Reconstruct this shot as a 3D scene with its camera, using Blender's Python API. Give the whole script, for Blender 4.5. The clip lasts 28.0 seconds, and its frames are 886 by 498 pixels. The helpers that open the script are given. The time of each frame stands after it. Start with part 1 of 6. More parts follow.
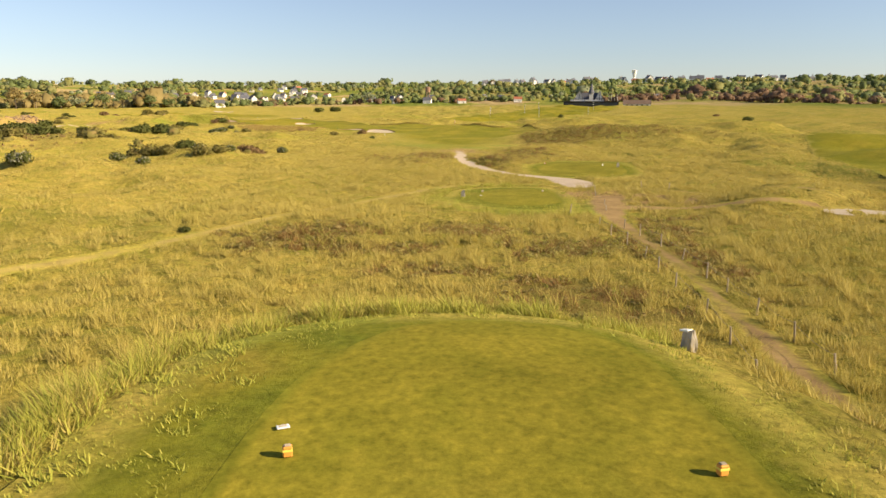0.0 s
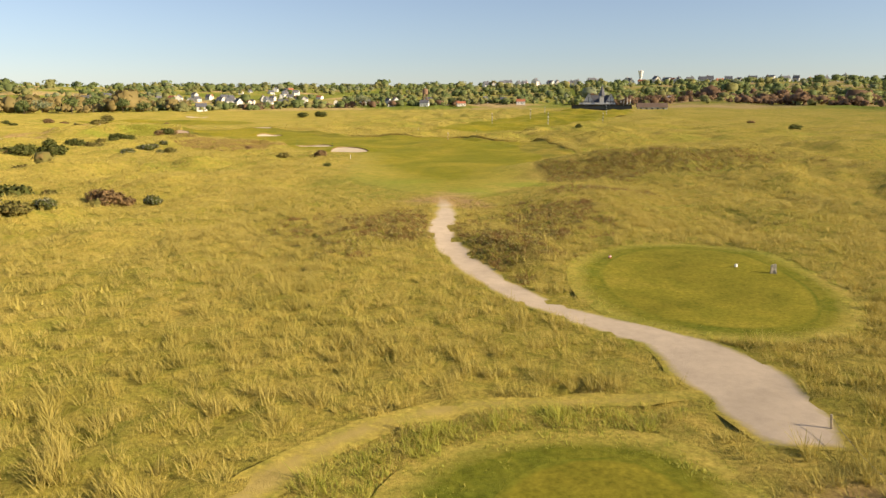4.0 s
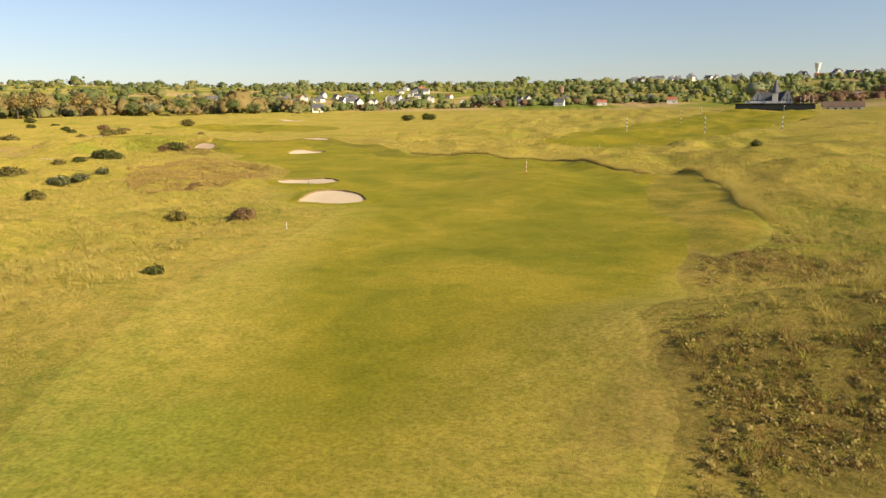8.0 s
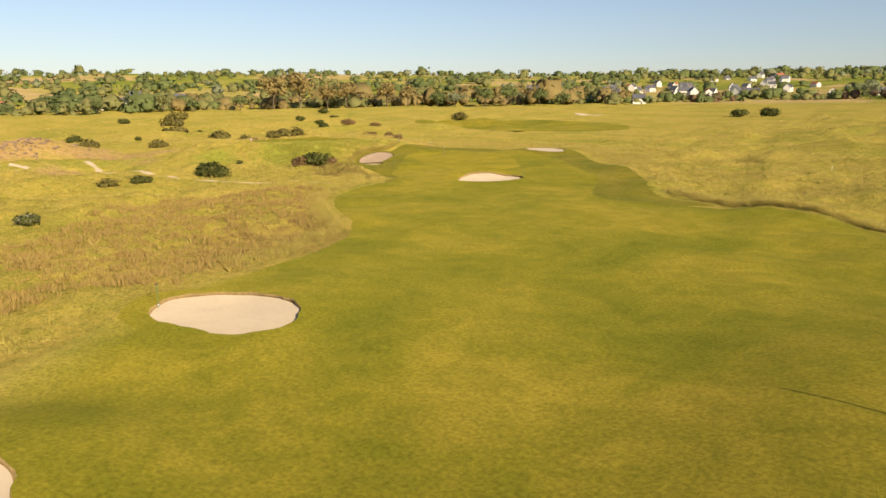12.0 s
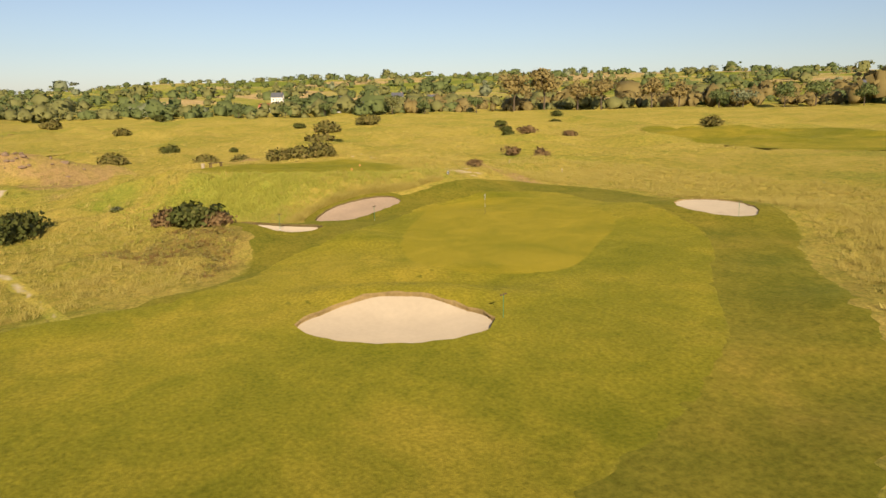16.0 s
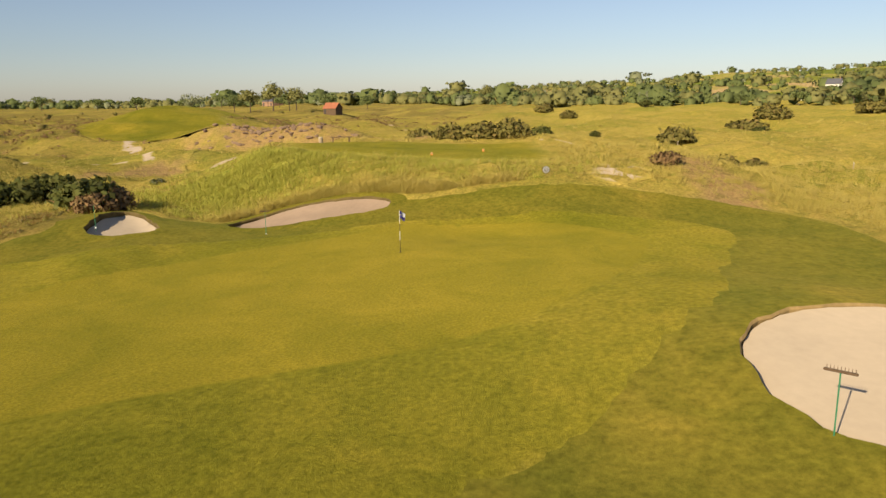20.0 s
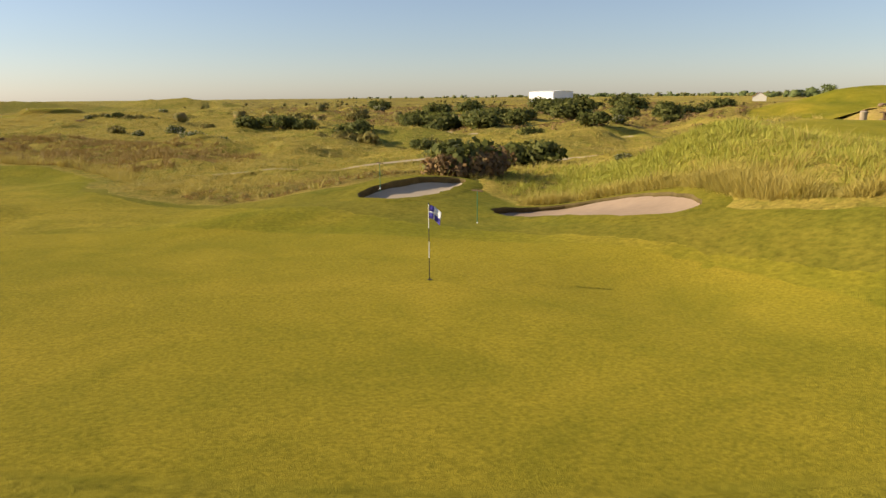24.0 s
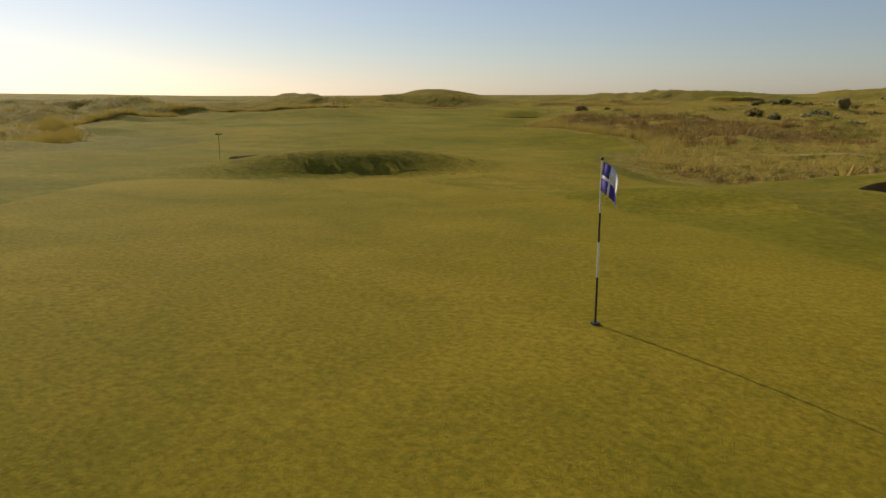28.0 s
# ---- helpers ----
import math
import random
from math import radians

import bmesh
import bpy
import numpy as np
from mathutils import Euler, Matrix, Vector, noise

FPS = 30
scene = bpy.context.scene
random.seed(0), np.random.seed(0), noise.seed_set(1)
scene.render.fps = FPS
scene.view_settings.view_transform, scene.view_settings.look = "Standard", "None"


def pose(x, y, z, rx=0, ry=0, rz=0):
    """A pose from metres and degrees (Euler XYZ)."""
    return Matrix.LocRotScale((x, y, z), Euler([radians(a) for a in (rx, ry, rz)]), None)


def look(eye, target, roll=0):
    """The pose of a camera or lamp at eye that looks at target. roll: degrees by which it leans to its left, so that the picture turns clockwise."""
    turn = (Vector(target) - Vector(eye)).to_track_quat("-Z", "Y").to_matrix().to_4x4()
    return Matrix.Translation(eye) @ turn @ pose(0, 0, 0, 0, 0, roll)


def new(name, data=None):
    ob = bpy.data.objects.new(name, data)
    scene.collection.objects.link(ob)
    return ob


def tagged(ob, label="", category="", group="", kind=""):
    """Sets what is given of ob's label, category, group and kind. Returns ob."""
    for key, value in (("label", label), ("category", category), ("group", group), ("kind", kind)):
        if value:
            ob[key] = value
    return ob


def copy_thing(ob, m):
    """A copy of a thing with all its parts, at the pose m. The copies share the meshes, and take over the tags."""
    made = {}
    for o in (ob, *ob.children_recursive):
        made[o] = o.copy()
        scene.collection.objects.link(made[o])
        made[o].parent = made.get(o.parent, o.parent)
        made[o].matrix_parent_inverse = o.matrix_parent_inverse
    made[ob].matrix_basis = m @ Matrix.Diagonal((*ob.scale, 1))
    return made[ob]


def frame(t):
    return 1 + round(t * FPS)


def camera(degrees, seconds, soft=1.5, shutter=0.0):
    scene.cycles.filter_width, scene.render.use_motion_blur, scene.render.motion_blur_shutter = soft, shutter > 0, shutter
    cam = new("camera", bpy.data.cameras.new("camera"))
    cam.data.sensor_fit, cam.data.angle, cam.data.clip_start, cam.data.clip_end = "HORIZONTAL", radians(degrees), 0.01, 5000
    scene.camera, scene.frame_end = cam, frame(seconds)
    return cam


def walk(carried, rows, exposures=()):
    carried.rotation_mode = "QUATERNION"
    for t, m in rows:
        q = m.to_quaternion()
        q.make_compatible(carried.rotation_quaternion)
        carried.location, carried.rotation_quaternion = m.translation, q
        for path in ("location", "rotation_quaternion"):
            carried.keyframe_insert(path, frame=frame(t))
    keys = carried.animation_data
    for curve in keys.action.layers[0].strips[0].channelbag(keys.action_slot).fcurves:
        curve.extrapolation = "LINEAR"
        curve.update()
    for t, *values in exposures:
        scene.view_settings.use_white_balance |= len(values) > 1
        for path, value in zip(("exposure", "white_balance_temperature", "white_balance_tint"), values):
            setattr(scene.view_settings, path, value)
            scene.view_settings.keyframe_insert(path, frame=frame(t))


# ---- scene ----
cam = camera(63.26, 28.0)
PATH = [  # seconds, place, pitch, roll, heading
    (0.0, 0.00, 0.00, 9.00, -11.31, 0.05, -1.97),
    (0.5, 0.43, 5.74, 9.15, -11.34, 0.02, -2.01),
    (1.0, 0.82, 11.82, 9.43, -11.38, -0.01, -2.04),
    (1.5, 1.26, 18.38, 9.85, -11.39, -0.02, -2.03),
    (2.0, 1.77, 25.35, 10.21, -11.39, -0.02, -2.01),
    (2.5, 2.51, 32.56, 10.49, -11.37, -0.02, -1.94),
    (3.0, 3.35, 40.18, 10.74, -11.32, -0.04, -1.91),
    (3.5, 4.21, 48.16, 11.00, -11.26, -0.05, -1.90),
    (5.5, 8.73, 85.58, 12.06, -11.20, -0.30, -1.21),
    (6.0, 10.74, 95.90, 12.27, -11.18, -0.30, -0.03),
    (6.5, 13.18, 106.68, 12.56, -11.17, -0.32, 2.17),
    (7.0, 15.56, 117.86, 12.86, -11.19, -0.37, 4.58),
    (7.5, 17.70, 129.41, 13.09, -11.25, -0.38, 7.03),
    (8.0, 19.60, 140.98, 13.27, -11.36, -0.35, 9.64),
    (8.5, 21.01, 152.44, 13.42, -11.44, -0.29, 12.40),
    (9.0, 21.82, 163.70, 13.51, -11.51, -0.24, 15.30),
    (9.5, 22.11, 175.37, 13.58, -11.59, -0.22, 18.97),
    (10.0, 21.90, 186.88, 13.71, -11.68, -0.19, 22.91),
    (10.5, 20.95, 198.23, 13.78, -11.79, -0.15, 26.89),
    (11.0, 19.30, 209.44, 13.84, -11.88, -0.16, 30.73),
    (11.5, 16.95, 220.50, 13.88, -11.95, -0.20, 33.86),
    (12.0, 13.81, 231.21, 14.04, -12.06, -0.25, 36.48),
    (12.5, 10.38, 241.62, 14.19, -12.18, -0.32, 38.80),
    (14.5, -5.02, 282.64, 13.57, -11.66, -0.74, 47.12),
    (15.0, -8.30, 293.52, 13.50, -11.69, -0.73, 51.61),
    (15.5, -11.40, 304.18, 13.35, -11.76, -0.75, 56.35),
    (16.0, -14.60, 314.85, 13.08, -11.81, -0.78, 60.81),
    (16.5, -17.37, 324.54, 12.46, -11.78, -0.78, 65.50),
    (17.0, -20.10, 333.32, 11.71, -11.75, -0.69, 70.26),
    (17.5, -22.82, 340.80, 11.14, -11.74, -0.59, 74.72),
    (18.0, -25.74, 347.12, 10.61, -11.78, -0.44, 79.83),
    (18.5, -29.61, 353.05, 10.29, -11.93, -0.40, 85.96),
    (19.0, -34.04, 357.91, 9.92, -12.00, -0.44, 91.93),
    (19.5, -38.70, 362.56, 9.39, -11.97, -0.53, 98.72),
    (20.0, -43.25, 366.18, 8.87, -11.85, -0.67, 104.91),
    (20.5, -47.84, 369.29, 8.42, -11.83, -0.76, 111.51),
    (22.5, -63.11, 375.03, 7.22, -11.85, -0.86, 139.73),
    (23.0, -66.35, 375.01, 6.92, -11.89, -0.82, 147.51),
    (23.5, -69.36, 374.49, 6.59, -11.97, -0.71, 155.52),
    (24.0, -71.90, 373.64, 6.23, -11.94, -0.56, 163.08),
    (24.5, -74.06, 372.40, 5.90, -11.92, -0.41, 170.72),
    (25.0, -75.79, 371.02, 5.63, -11.93, -0.30, 177.60),
    (25.5, -77.34, 369.50, 5.34, -11.93, -0.23, 184.90),
    (26.0, -78.62, 368.13, 4.99, -11.91, -0.16, 192.20),
    (26.5, -79.46, 367.08, 4.72, -11.92, -0.12, 198.80),
    (27.0, -80.15, 365.99, 4.50, -11.97, -0.10, 205.22),
    (27.5, -80.48, 364.73, 4.27, -12.04, -0.14, 210.48),
    (28.0, -80.64, 363.43, 4.17, -12.10, -0.20, 214.43),
]
walk(cam, [(t, pose(x, y, z, 90 + pitch, 0, yaw) @ pose(0, 0, 0, 0, 0, roll)) for t, x, y, z, pitch, roll, yaw in PATH],
     exposures=[(0, 0.94), (3, 0.86), (8, 0.76), (12, 0.60), (17, 0.42), (20.5, 0.46), (23, 0.76), (25, 0.70), (26, 0.58), (27, 0.34), (28, 0.05)])

# ---- light ----
SUN_TO = Vector((0.935, -0.345, 0.466)).normalized()
world = bpy.data.worlds.new("world")
scene.world = world
world.use_nodes = True
wn = world.node_tree.nodes
sky = wn.new("ShaderNodeTexSky")
sky.sky_type, sky.sun_disc = "NISHITA", False
sky.sun_elevation, sky.sun_rotation = math.asin(SUN_TO.z), math.atan2(SUN_TO.x, SUN_TO.y)
sky.air_density, sky.dust_density, sky.ozone_density = 1.0, 0.35, 3.0
hazy = wn.new("ShaderNodeHueSaturation")
hazy.inputs["Saturation"].default_value = 0.82
world.node_tree.links.new(sky.outputs[0], hazy.inputs["Color"])
tint = wn.new("ShaderNodeMix")
tint.data_type, tint.blend_type = "RGBA", "MULTIPLY"
tint.inputs[0].default_value, tint.inputs[7].default_value = 1.0, (1.0, 0.975, 1.035, 1.0)
world.node_tree.links.new(hazy.outputs[0], tint.inputs[6])
world.node_tree.links.new(tint.outputs[2], wn["Background"].inputs[0])
wn["Background"].inputs[1].default_value = 0.071
sun = new("sun", bpy.data.lights.new("sun", "SUN"))
sun.data.energy, sun.data.angle, sun.data.color = 5.0, radians(0.6), (1.0, 0.825, 0.57)
sun.matrix_world = look(SUN_TO * 100, (0, 0, 0))


# ---- materials ----
def rgb(c):
    return (*c, 1.0)


class Nodes:
    """A small builder for node materials."""

    def __init__(self, name, rough=0.9, spec=0.2):
        self.m = bpy.data.materials.new(name)
        self.m.use_nodes = True
        self.t = self.m.node_tree
        self.b = self.t.nodes["Principled BSDF"]
        self.b.inputs["Roughness"].default_value = rough
        self.b.inputs["Specular IOR Level"].default_value = spec
        self.b.inputs["Diffuse Roughness"].default_value = 0.45 if rough > 0.8 else 0.0

    def put(self, socket, value):
        if isinstance(value, bpy.types.NodeSocket):
            self.t.links.new(value, socket)
        else:
            socket.default_value = value

    def noise(self, scale, detail=4.0, rough=0.6, stretch=None, warp=0.0):
        g = self.t.nodes.new("ShaderNodeNewGeometry")
        n = self.t.nodes.new("ShaderNodeTexNoise")
        src = g.outputs["Position"]
        if stretch:
            mp = self.t.nodes.new("ShaderNodeMapping")
            mp.inputs["Scale"].default_value = stretch[:3]
            mp.inputs["Rotation"].default_value[2] = radians(stretch[3])
            self.t.links.new(src, mp.inputs[0])
            src = mp.outputs[0]
        self.t.links.new(src, n.inputs["Vector"])
        n.inputs["Scale"].default_value, n.inputs["Detail"].default_value = scale, detail
        n.inputs["Roughness"].default_value, n.inputs["Distortion"].default_value = rough, warp
        return n.outputs["Fac"]

    def ramp(self, fac, stops):
        r = self.t.nodes.new("ShaderNodeValToRGB")
        e = r.color_ramp.elements
        while len(e) < len(stops):
            e.new(0.5)
        for k, (p, c) in enumerate(stops):
            e[k].position, e[k].color = p, rgb(c)
        self.put(r.inputs[0], fac)
        return r.outputs[0]

    def mix(self, fac, a, b, mode="MIX"):
        n = self.t.nodes.new("ShaderNodeMix")
        n.data_type, n.blend_type = "RGBA", mode
        self.put(n.inputs[0], fac)
        self.put(n.inputs[6], a if isinstance(a, bpy.types.NodeSocket) else rgb(a))
        self.put(n.inputs[7], b if isinstance(b, bpy.types.NodeSocket) else rgb(b))
        return n.outputs[2]

    def span(self, fac, lo, hi, a=0.0, b=1.0):
        n = self.t.nodes.new("ShaderNodeMapRange")
        self.put(n.inputs[0], fac)
        for k, v in enumerate((lo, hi, a, b)):
            n.inputs[k + 1].default_value = v
        return n.outputs[0]

    def attr(self, name):
        n = self.t.nodes.new("ShaderNodeAttribute")
        n.attribute_name = name
        return n.outputs["Fac"]

    def island(self):
        return self.t.nodes.new("ShaderNodeNewGeometry").outputs["Random Per Island"]

    def each(self):
        return self.t.nodes.new("ShaderNodeObjectInfo").outputs["Random"]

    def bump(self, height, strength, dist):
        n = self.t.nodes.new("ShaderNodeBump")
        n.inputs["Strength"].default_value, n.inputs["Distance"].default_value = strength, dist
        self.put(n.inputs["Height"], height)
        self.t.links.new(n.outputs[0], self.b.inputs["Normal"])

    def done(self, colour):
        self.put(self.b.inputs["Base Color"], colour if isinstance(colour, bpy.types.NodeSocket) else rgb(colour))
        return self.m


def leafy(name, stops, scale=0.25, sheen=0.25, mixin=0.5):
    """Foliage: the colour of each clump by chance and by a slow noise, with light that passes through."""
    n = Nodes(name, 0.75, 0.25)
    c1 = n.ramp(n.island(), stops)
    c2 = n.ramp(n.noise(scale, 3), stops)
    col = n.mix(mixin, c1, c2)
    n.done(col)
    tr = n.t.nodes.new("ShaderNodeBsdfTranslucent")
    n.put(tr.inputs[0], col)
    ms = n.t.nodes.new("ShaderNodeMixShader")
    ms.inputs[0].default_value = sheen
    n.t.links.new(n.b.outputs[0], ms.inputs[1])
    n.t.links.new(tr.outputs[0], ms.inputs[2])
    n.t.links.new(ms.outputs[0], n.t.nodes["Material Output"].inputs[0])
    return n.m


def plain(name, colour, rough=0.7, spec=0.3, scale=8.0, vary=0.25, metal=0.0):
    n = Nodes(name, rough, spec)
    n.b.inputs["Metallic"].default_value = metal
    dark = tuple(v * (1 - vary) for v in colour)
    lite = tuple(min(1, v * (1 + vary * 0.6)) for v in colour)
    n.done(n.ramp(n.mix(0.5, n.noise(scale, 5), n.noise(scale * 0.13, 3)), [(0.3, dark), (0.7, lite)]))
    return n.m


def rough_colour(n):
    """The straw and green of the unmown grass, the same everywhere on the links."""
    straw, olive, green = (0.445, 0.325, 0.082), (0.325, 0.262, 0.050), (0.205, 0.215, 0.034)
    heath, dirt, lush = (0.165, 0.108, 0.038), (0.400, 0.268, 0.125), (0.220, 0.255, 0.034)
    base = n.ramp(n.noise(0.035, 5, 0.6, None, 0.8), [(0.32, green), (0.46, olive), (0.58, straw), (0.70, olive), (0.80, green)])
    tuft = n.ramp(n.noise(0.55, 6, 0.7, None, 0.5), [(0.32, green), (0.52, olive), (0.74, straw)])
    col = n.mix(0.5, base, tuft)
    brown = n.mix(n.noise(0.8, 5), heath, (0.215, 0.165, 0.052))
    col = n.mix(n.attr("heath"), col, brown)
    col = n.mix(n.attr("lush"), col, n.mix(n.noise(0.7, 5), lush, (0.281, 0.259, 0.044)))
    col = n.mix(n.attr("dirt"), col, n.mix(n.noise(1.2, 5), dirt, (0.337, 0.211, 0.087)))
    far = n.ramp(n.noise(0.006, 3, 0.5, None, 1.0), [(0.40, (0.157, 0.182, 0.030)), (0.5, (0.269, 0.249, 0.049)), (0.6, (0.404, 0.288, 0.136))])
    col = n.mix(n.attr("field"), col, far)
    clump = n.ramp(n.noise(0.9, 5, 0.7, None, 0.6), [(0.34, (0.72, 0.80, 0.66)), (0.52, (1.0, 1.0, 1.0)), (0.70, (1.18, 1.14, 1.14))])
    fine = n.ramp(n.noise(4.5, 6, 0.75), [(0.25, (0.42, 0.42, 0.42)), (0.75, (1.55, 1.55, 1.5))])
    return n.mix(1.0, n.mix(1.0, col, clump, "MULTIPLY"), fine, "MULTIPLY")


def lawn_colour(n, stops, grain, slow, blotch, stretch=None):
    wide = n.ramp(n.noise(slow, 4, 0.55, stretch, 0.6), stops)
    fine = n.ramp(n.noise(grain, 6, 0.72), [(0.30, (0.60, 0.62, 0.60)), (0.70, (1.36, 1.34, 1.30))])
    mid = n.ramp(n.noise(blotch, 4, 0.6, None, 0.8), [(0.3, (0.80, 0.85, 0.78)), (0.7, (1.18, 1.13, 1.16))])
    return n.mix(1.0, n.mix(1.0, wide, mid, "MULTIPLY"), fine, "MULTIPLY")


def faded(n, col, under, grain=1.1, rag=0.9, wide=0.22):
    """Longer or shorter growth mixes in raggedly along the edge of a lawn or path."""
    noise = n.mix(0.35, n.mix(0.5, n.noise(grain, 5, 0.65, None, 0.4), n.noise(grain * 0.16, 3, 0.6)), n.noise(grain * 5, 4, 0.7))
    add = n.t.nodes.new("ShaderNodeMath")
    add.operation = "MULTIPLY_ADD"
    n.put(add.inputs[0], noise)
    add.inputs[1].default_value = rag
    n.put(add.inputs[2], n.attr("fade"))
    return n.mix(n.span(add.outputs[0], 0.55 + rag * 0.5 - wide, 0.55 + rag * 0.5 + wide), col, under)


def mown(name, stops, grain=3.5, slow=0.06, blotch=0.35, depth=0.02, stretch=None, under=None, wide=0.22):
    n = Nodes(name, 0.9, 0.02)
    n.b.inputs["Diffuse Roughness"].default_value = 0.25
    n.b.inputs["Sheen Weight"].default_value, n.b.inputs["Sheen Roughness"].default_value = 0.06, 0.4
    n.b.inputs["Sheen Tint"].default_value = (0.55, 0.60, 0.16, 1.0)
    col = lawn_colour(n, stops, grain, slow, blotch, stretch)
    edge = rough_colour(n) if under is None else lawn_colour(n, under, 3.0, 0.06, 0.35)
    n.bump(n.noise(grain * 2.2, 6, 0.75), 0.8, depth)
    return n.done(faded(n, col, edge, wide=wide))


def trodden(name, colour, scale, vary, rag=1.1):
    """Bare soil or sand with pebbles, scuffs and grass creeping in."""
    n = Nodes(name, 0.95, 0.05)
    dark, lite = tuple(v * (1 - vary) for v in colour), tuple(min(1, v * (1 + vary * 0.6)) for v in colour)
    col = n.ramp(n.mix(0.5, n.noise(scale, 6, 0.7), n.noise(scale * 0.2, 3)), [(0.3, dark), (0.7, lite)])
    n.bump(n.noise(scale * 4, 6, 0.75), 0.7, 0.04)
    return n.done(faded(n, col, rough_colour(n), 0.9, rag))


def ground_material():
    n = Nodes("dune_grass", 0.92, 0.04)
    n.bump(n.mix(0.45, n.mix(0.4, n.noise(1.6, 6, 0.75), n.noise(0.32, 5, 0.65, None, 0.6)), n.noise(6.0, 5, 0.8)), 1.0, 0.30)
    return n.done(rough_colour(n))


M_GROUND = ground_material()
FAIR_TONES = [(0.34, (0.160, 0.154, 0.013)), (0.5, (0.218, 0.190, 0.018)), (0.66, (0.282, 0.222, 0.026))]
M_FAIR = mown("fairway_grass", FAIR_TONES, 4.5, depth=0.05, wide=0.42)
M_GREEN = mown("green_grass", [(0.3, (0.226, 0.192, 0.017)), (0.55, (0.270, 0.217, 0.021)), (0.75, (0.314, 0.238, 0.026))], 11.0, 0.05, 0.25, 0.028, under=FAIR_TONES)
M_APRON = mown("collar_grass", [(0.3, (0.124, 0.124, 0.015)), (0.6, (0.192, 0.160, 0.021)), (0.8, (0.275, 0.200, 0.034))], 3.5, 0.10, 0.5, 0.03)
M_SEMI = mown("semi_rough_grass", [(0.36, (0.150, 0.135, 0.020)), (0.5, (0.225, 0.180, 0.028)), (0.64, (0.300, 0.220, 0.040))], 3.0, 0.12, 0.6, 0.05)
LUSH_TONES = [(0.3, (0.118, 0.132, 0.014)), (0.55, (0.178, 0.164, 0.018)), (0.8, (0.255, 0.195, 0.031))]
M_LUSH = mown("apron_grass", LUSH_TONES, 3.0, 0.16, 0.6, 0.05)
M_TEE = mown("tee_grass", [(0.3, (0.168, 0.144, 0.016)), (0.55, (0.222, 0.190, 0.021)), (0.8, (0.290, 0.228, 0.034))], 4.0, 0.14, 0.5, 0.012, under=LUSH_TONES)
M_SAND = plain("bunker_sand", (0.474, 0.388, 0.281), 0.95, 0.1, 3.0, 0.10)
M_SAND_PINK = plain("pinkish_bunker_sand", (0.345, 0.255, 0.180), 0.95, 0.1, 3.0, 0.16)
M_PATH = trodden("path_sand", (0.500, 0.400, 0.290), 1.6, 0.22)
M_DIRT = trodden("bare_earth", (0.350, 0.232, 0.098), 1.6, 0.40, 1.2)
M_TRACK = trodden("worn_track", (0.365, 0.275, 0.085), 1.4, 0.34, 1.7)
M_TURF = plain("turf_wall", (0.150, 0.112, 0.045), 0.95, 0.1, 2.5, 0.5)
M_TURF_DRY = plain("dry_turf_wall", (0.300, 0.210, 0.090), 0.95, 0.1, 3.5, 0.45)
M_BLADE = leafy("rough_blades", [(0.0, (0.270, 0.250, 0.042)), (0.3, (0.400, 0.330, 0.070)), (0.55, (0.500, 0.390, 0.105)), (0.75, (0.420, 0.340, 0.075)), (1.0, (0.300, 0.275, 0.050))], 0.09, 0.24, 0.6)
M_BLADE_GREEN = leafy("green_blades", [(0.0, (0.250, 0.285, 0.040)), (0.5, (0.390, 0.380, 0.058)), (1.0, (0.540, 0.455, 0.095))], 0.3, 0.30, 0.4)
M_BLADE_BROWN = leafy("heath_stems", [(0.0, (0.180, 0.120, 0.036)), (0.4, (0.330, 0.180, 0.066)), (0.65, (0.270, 0.190, 0.055)), (1.0, (0.230, 0.205, 0.048))], 0.3, 0.35, 0.5)
M_HEATHER = leafy("heather_leaves", [(0.0, (0.190, 0.180, 0.045)), (0.35, (0.340, 0.240, 0.085)), (0.6, (0.310, 0.285, 0.068)), (0.8, (0.400, 0.300, 0.120)), (1.0, (0.230, 0.235, 0.060))], 0.3, 0.35, 0.35)
M_BLADE_RED = leafy("reddish_blades", [(0.0, (0.220, 0.140, 0.045)), (0.5, (0.330, 0.230, 0.066)), (1.0, (0.390, 0.270, 0.090))], 0.1, 0.10, 0.5)
M_TRUNK = plain("bark", (0.128, 0.096, 0.064), 0.9, 0.2, 6.0, 0.4)
M_GORSE = leafy("gorse_leaves", [(0.0, (0.150, 0.145, 0.036)), (0.5, (0.235, 0.205, 0.052)), (0.85, (0.310, 0.235, 0.070)), (1.0, (0.360, 0.225, 0.090))], 0.8, 0.35)
M_GORSE_DRY = leafy("dry_gorse_leaves", [(0.0, (0.150, 0.105, 0.042)), (0.5, (0.260, 0.160, 0.068)), (0.8, (0.330, 0.200, 0.090)), (1.0, (0.160, 0.150, 0.045))], 0.8)
M_BUSH = leafy("bush_leaves", [(0.0, (0.075, 0.095, 0.020)), (0.6, (0.135, 0.145, 0.034)), (1.0, (0.235, 0.215, 0.058))], 0.8, 0.4)
M_BLOSSOM = leafy("hawthorn_blossom", [(0.0, (0.300, 0.285, 0.188)), (1.0, (0.540, 0.517, 0.413))], 0.8)
# Far-tree colours, greyed and lightened so that they carry the distance haze.
M_TREE_A = leafy("tree_leaves", [(0.0, (0.135, 0.170, 0.062)), (0.6, (0.210, 0.250, 0.082)), (1.0, (0.320, 0.335, 0.115))], 0.03, 0.45, 0.75)
M_TREE_B = leafy("olive_tree_leaves", [(0.0, (0.210, 0.220, 0.078)), (0.6, (0.310, 0.300, 0.104)), (1.0, (0.420, 0.380, 0.145))], 0.03, 0.45, 0.75)
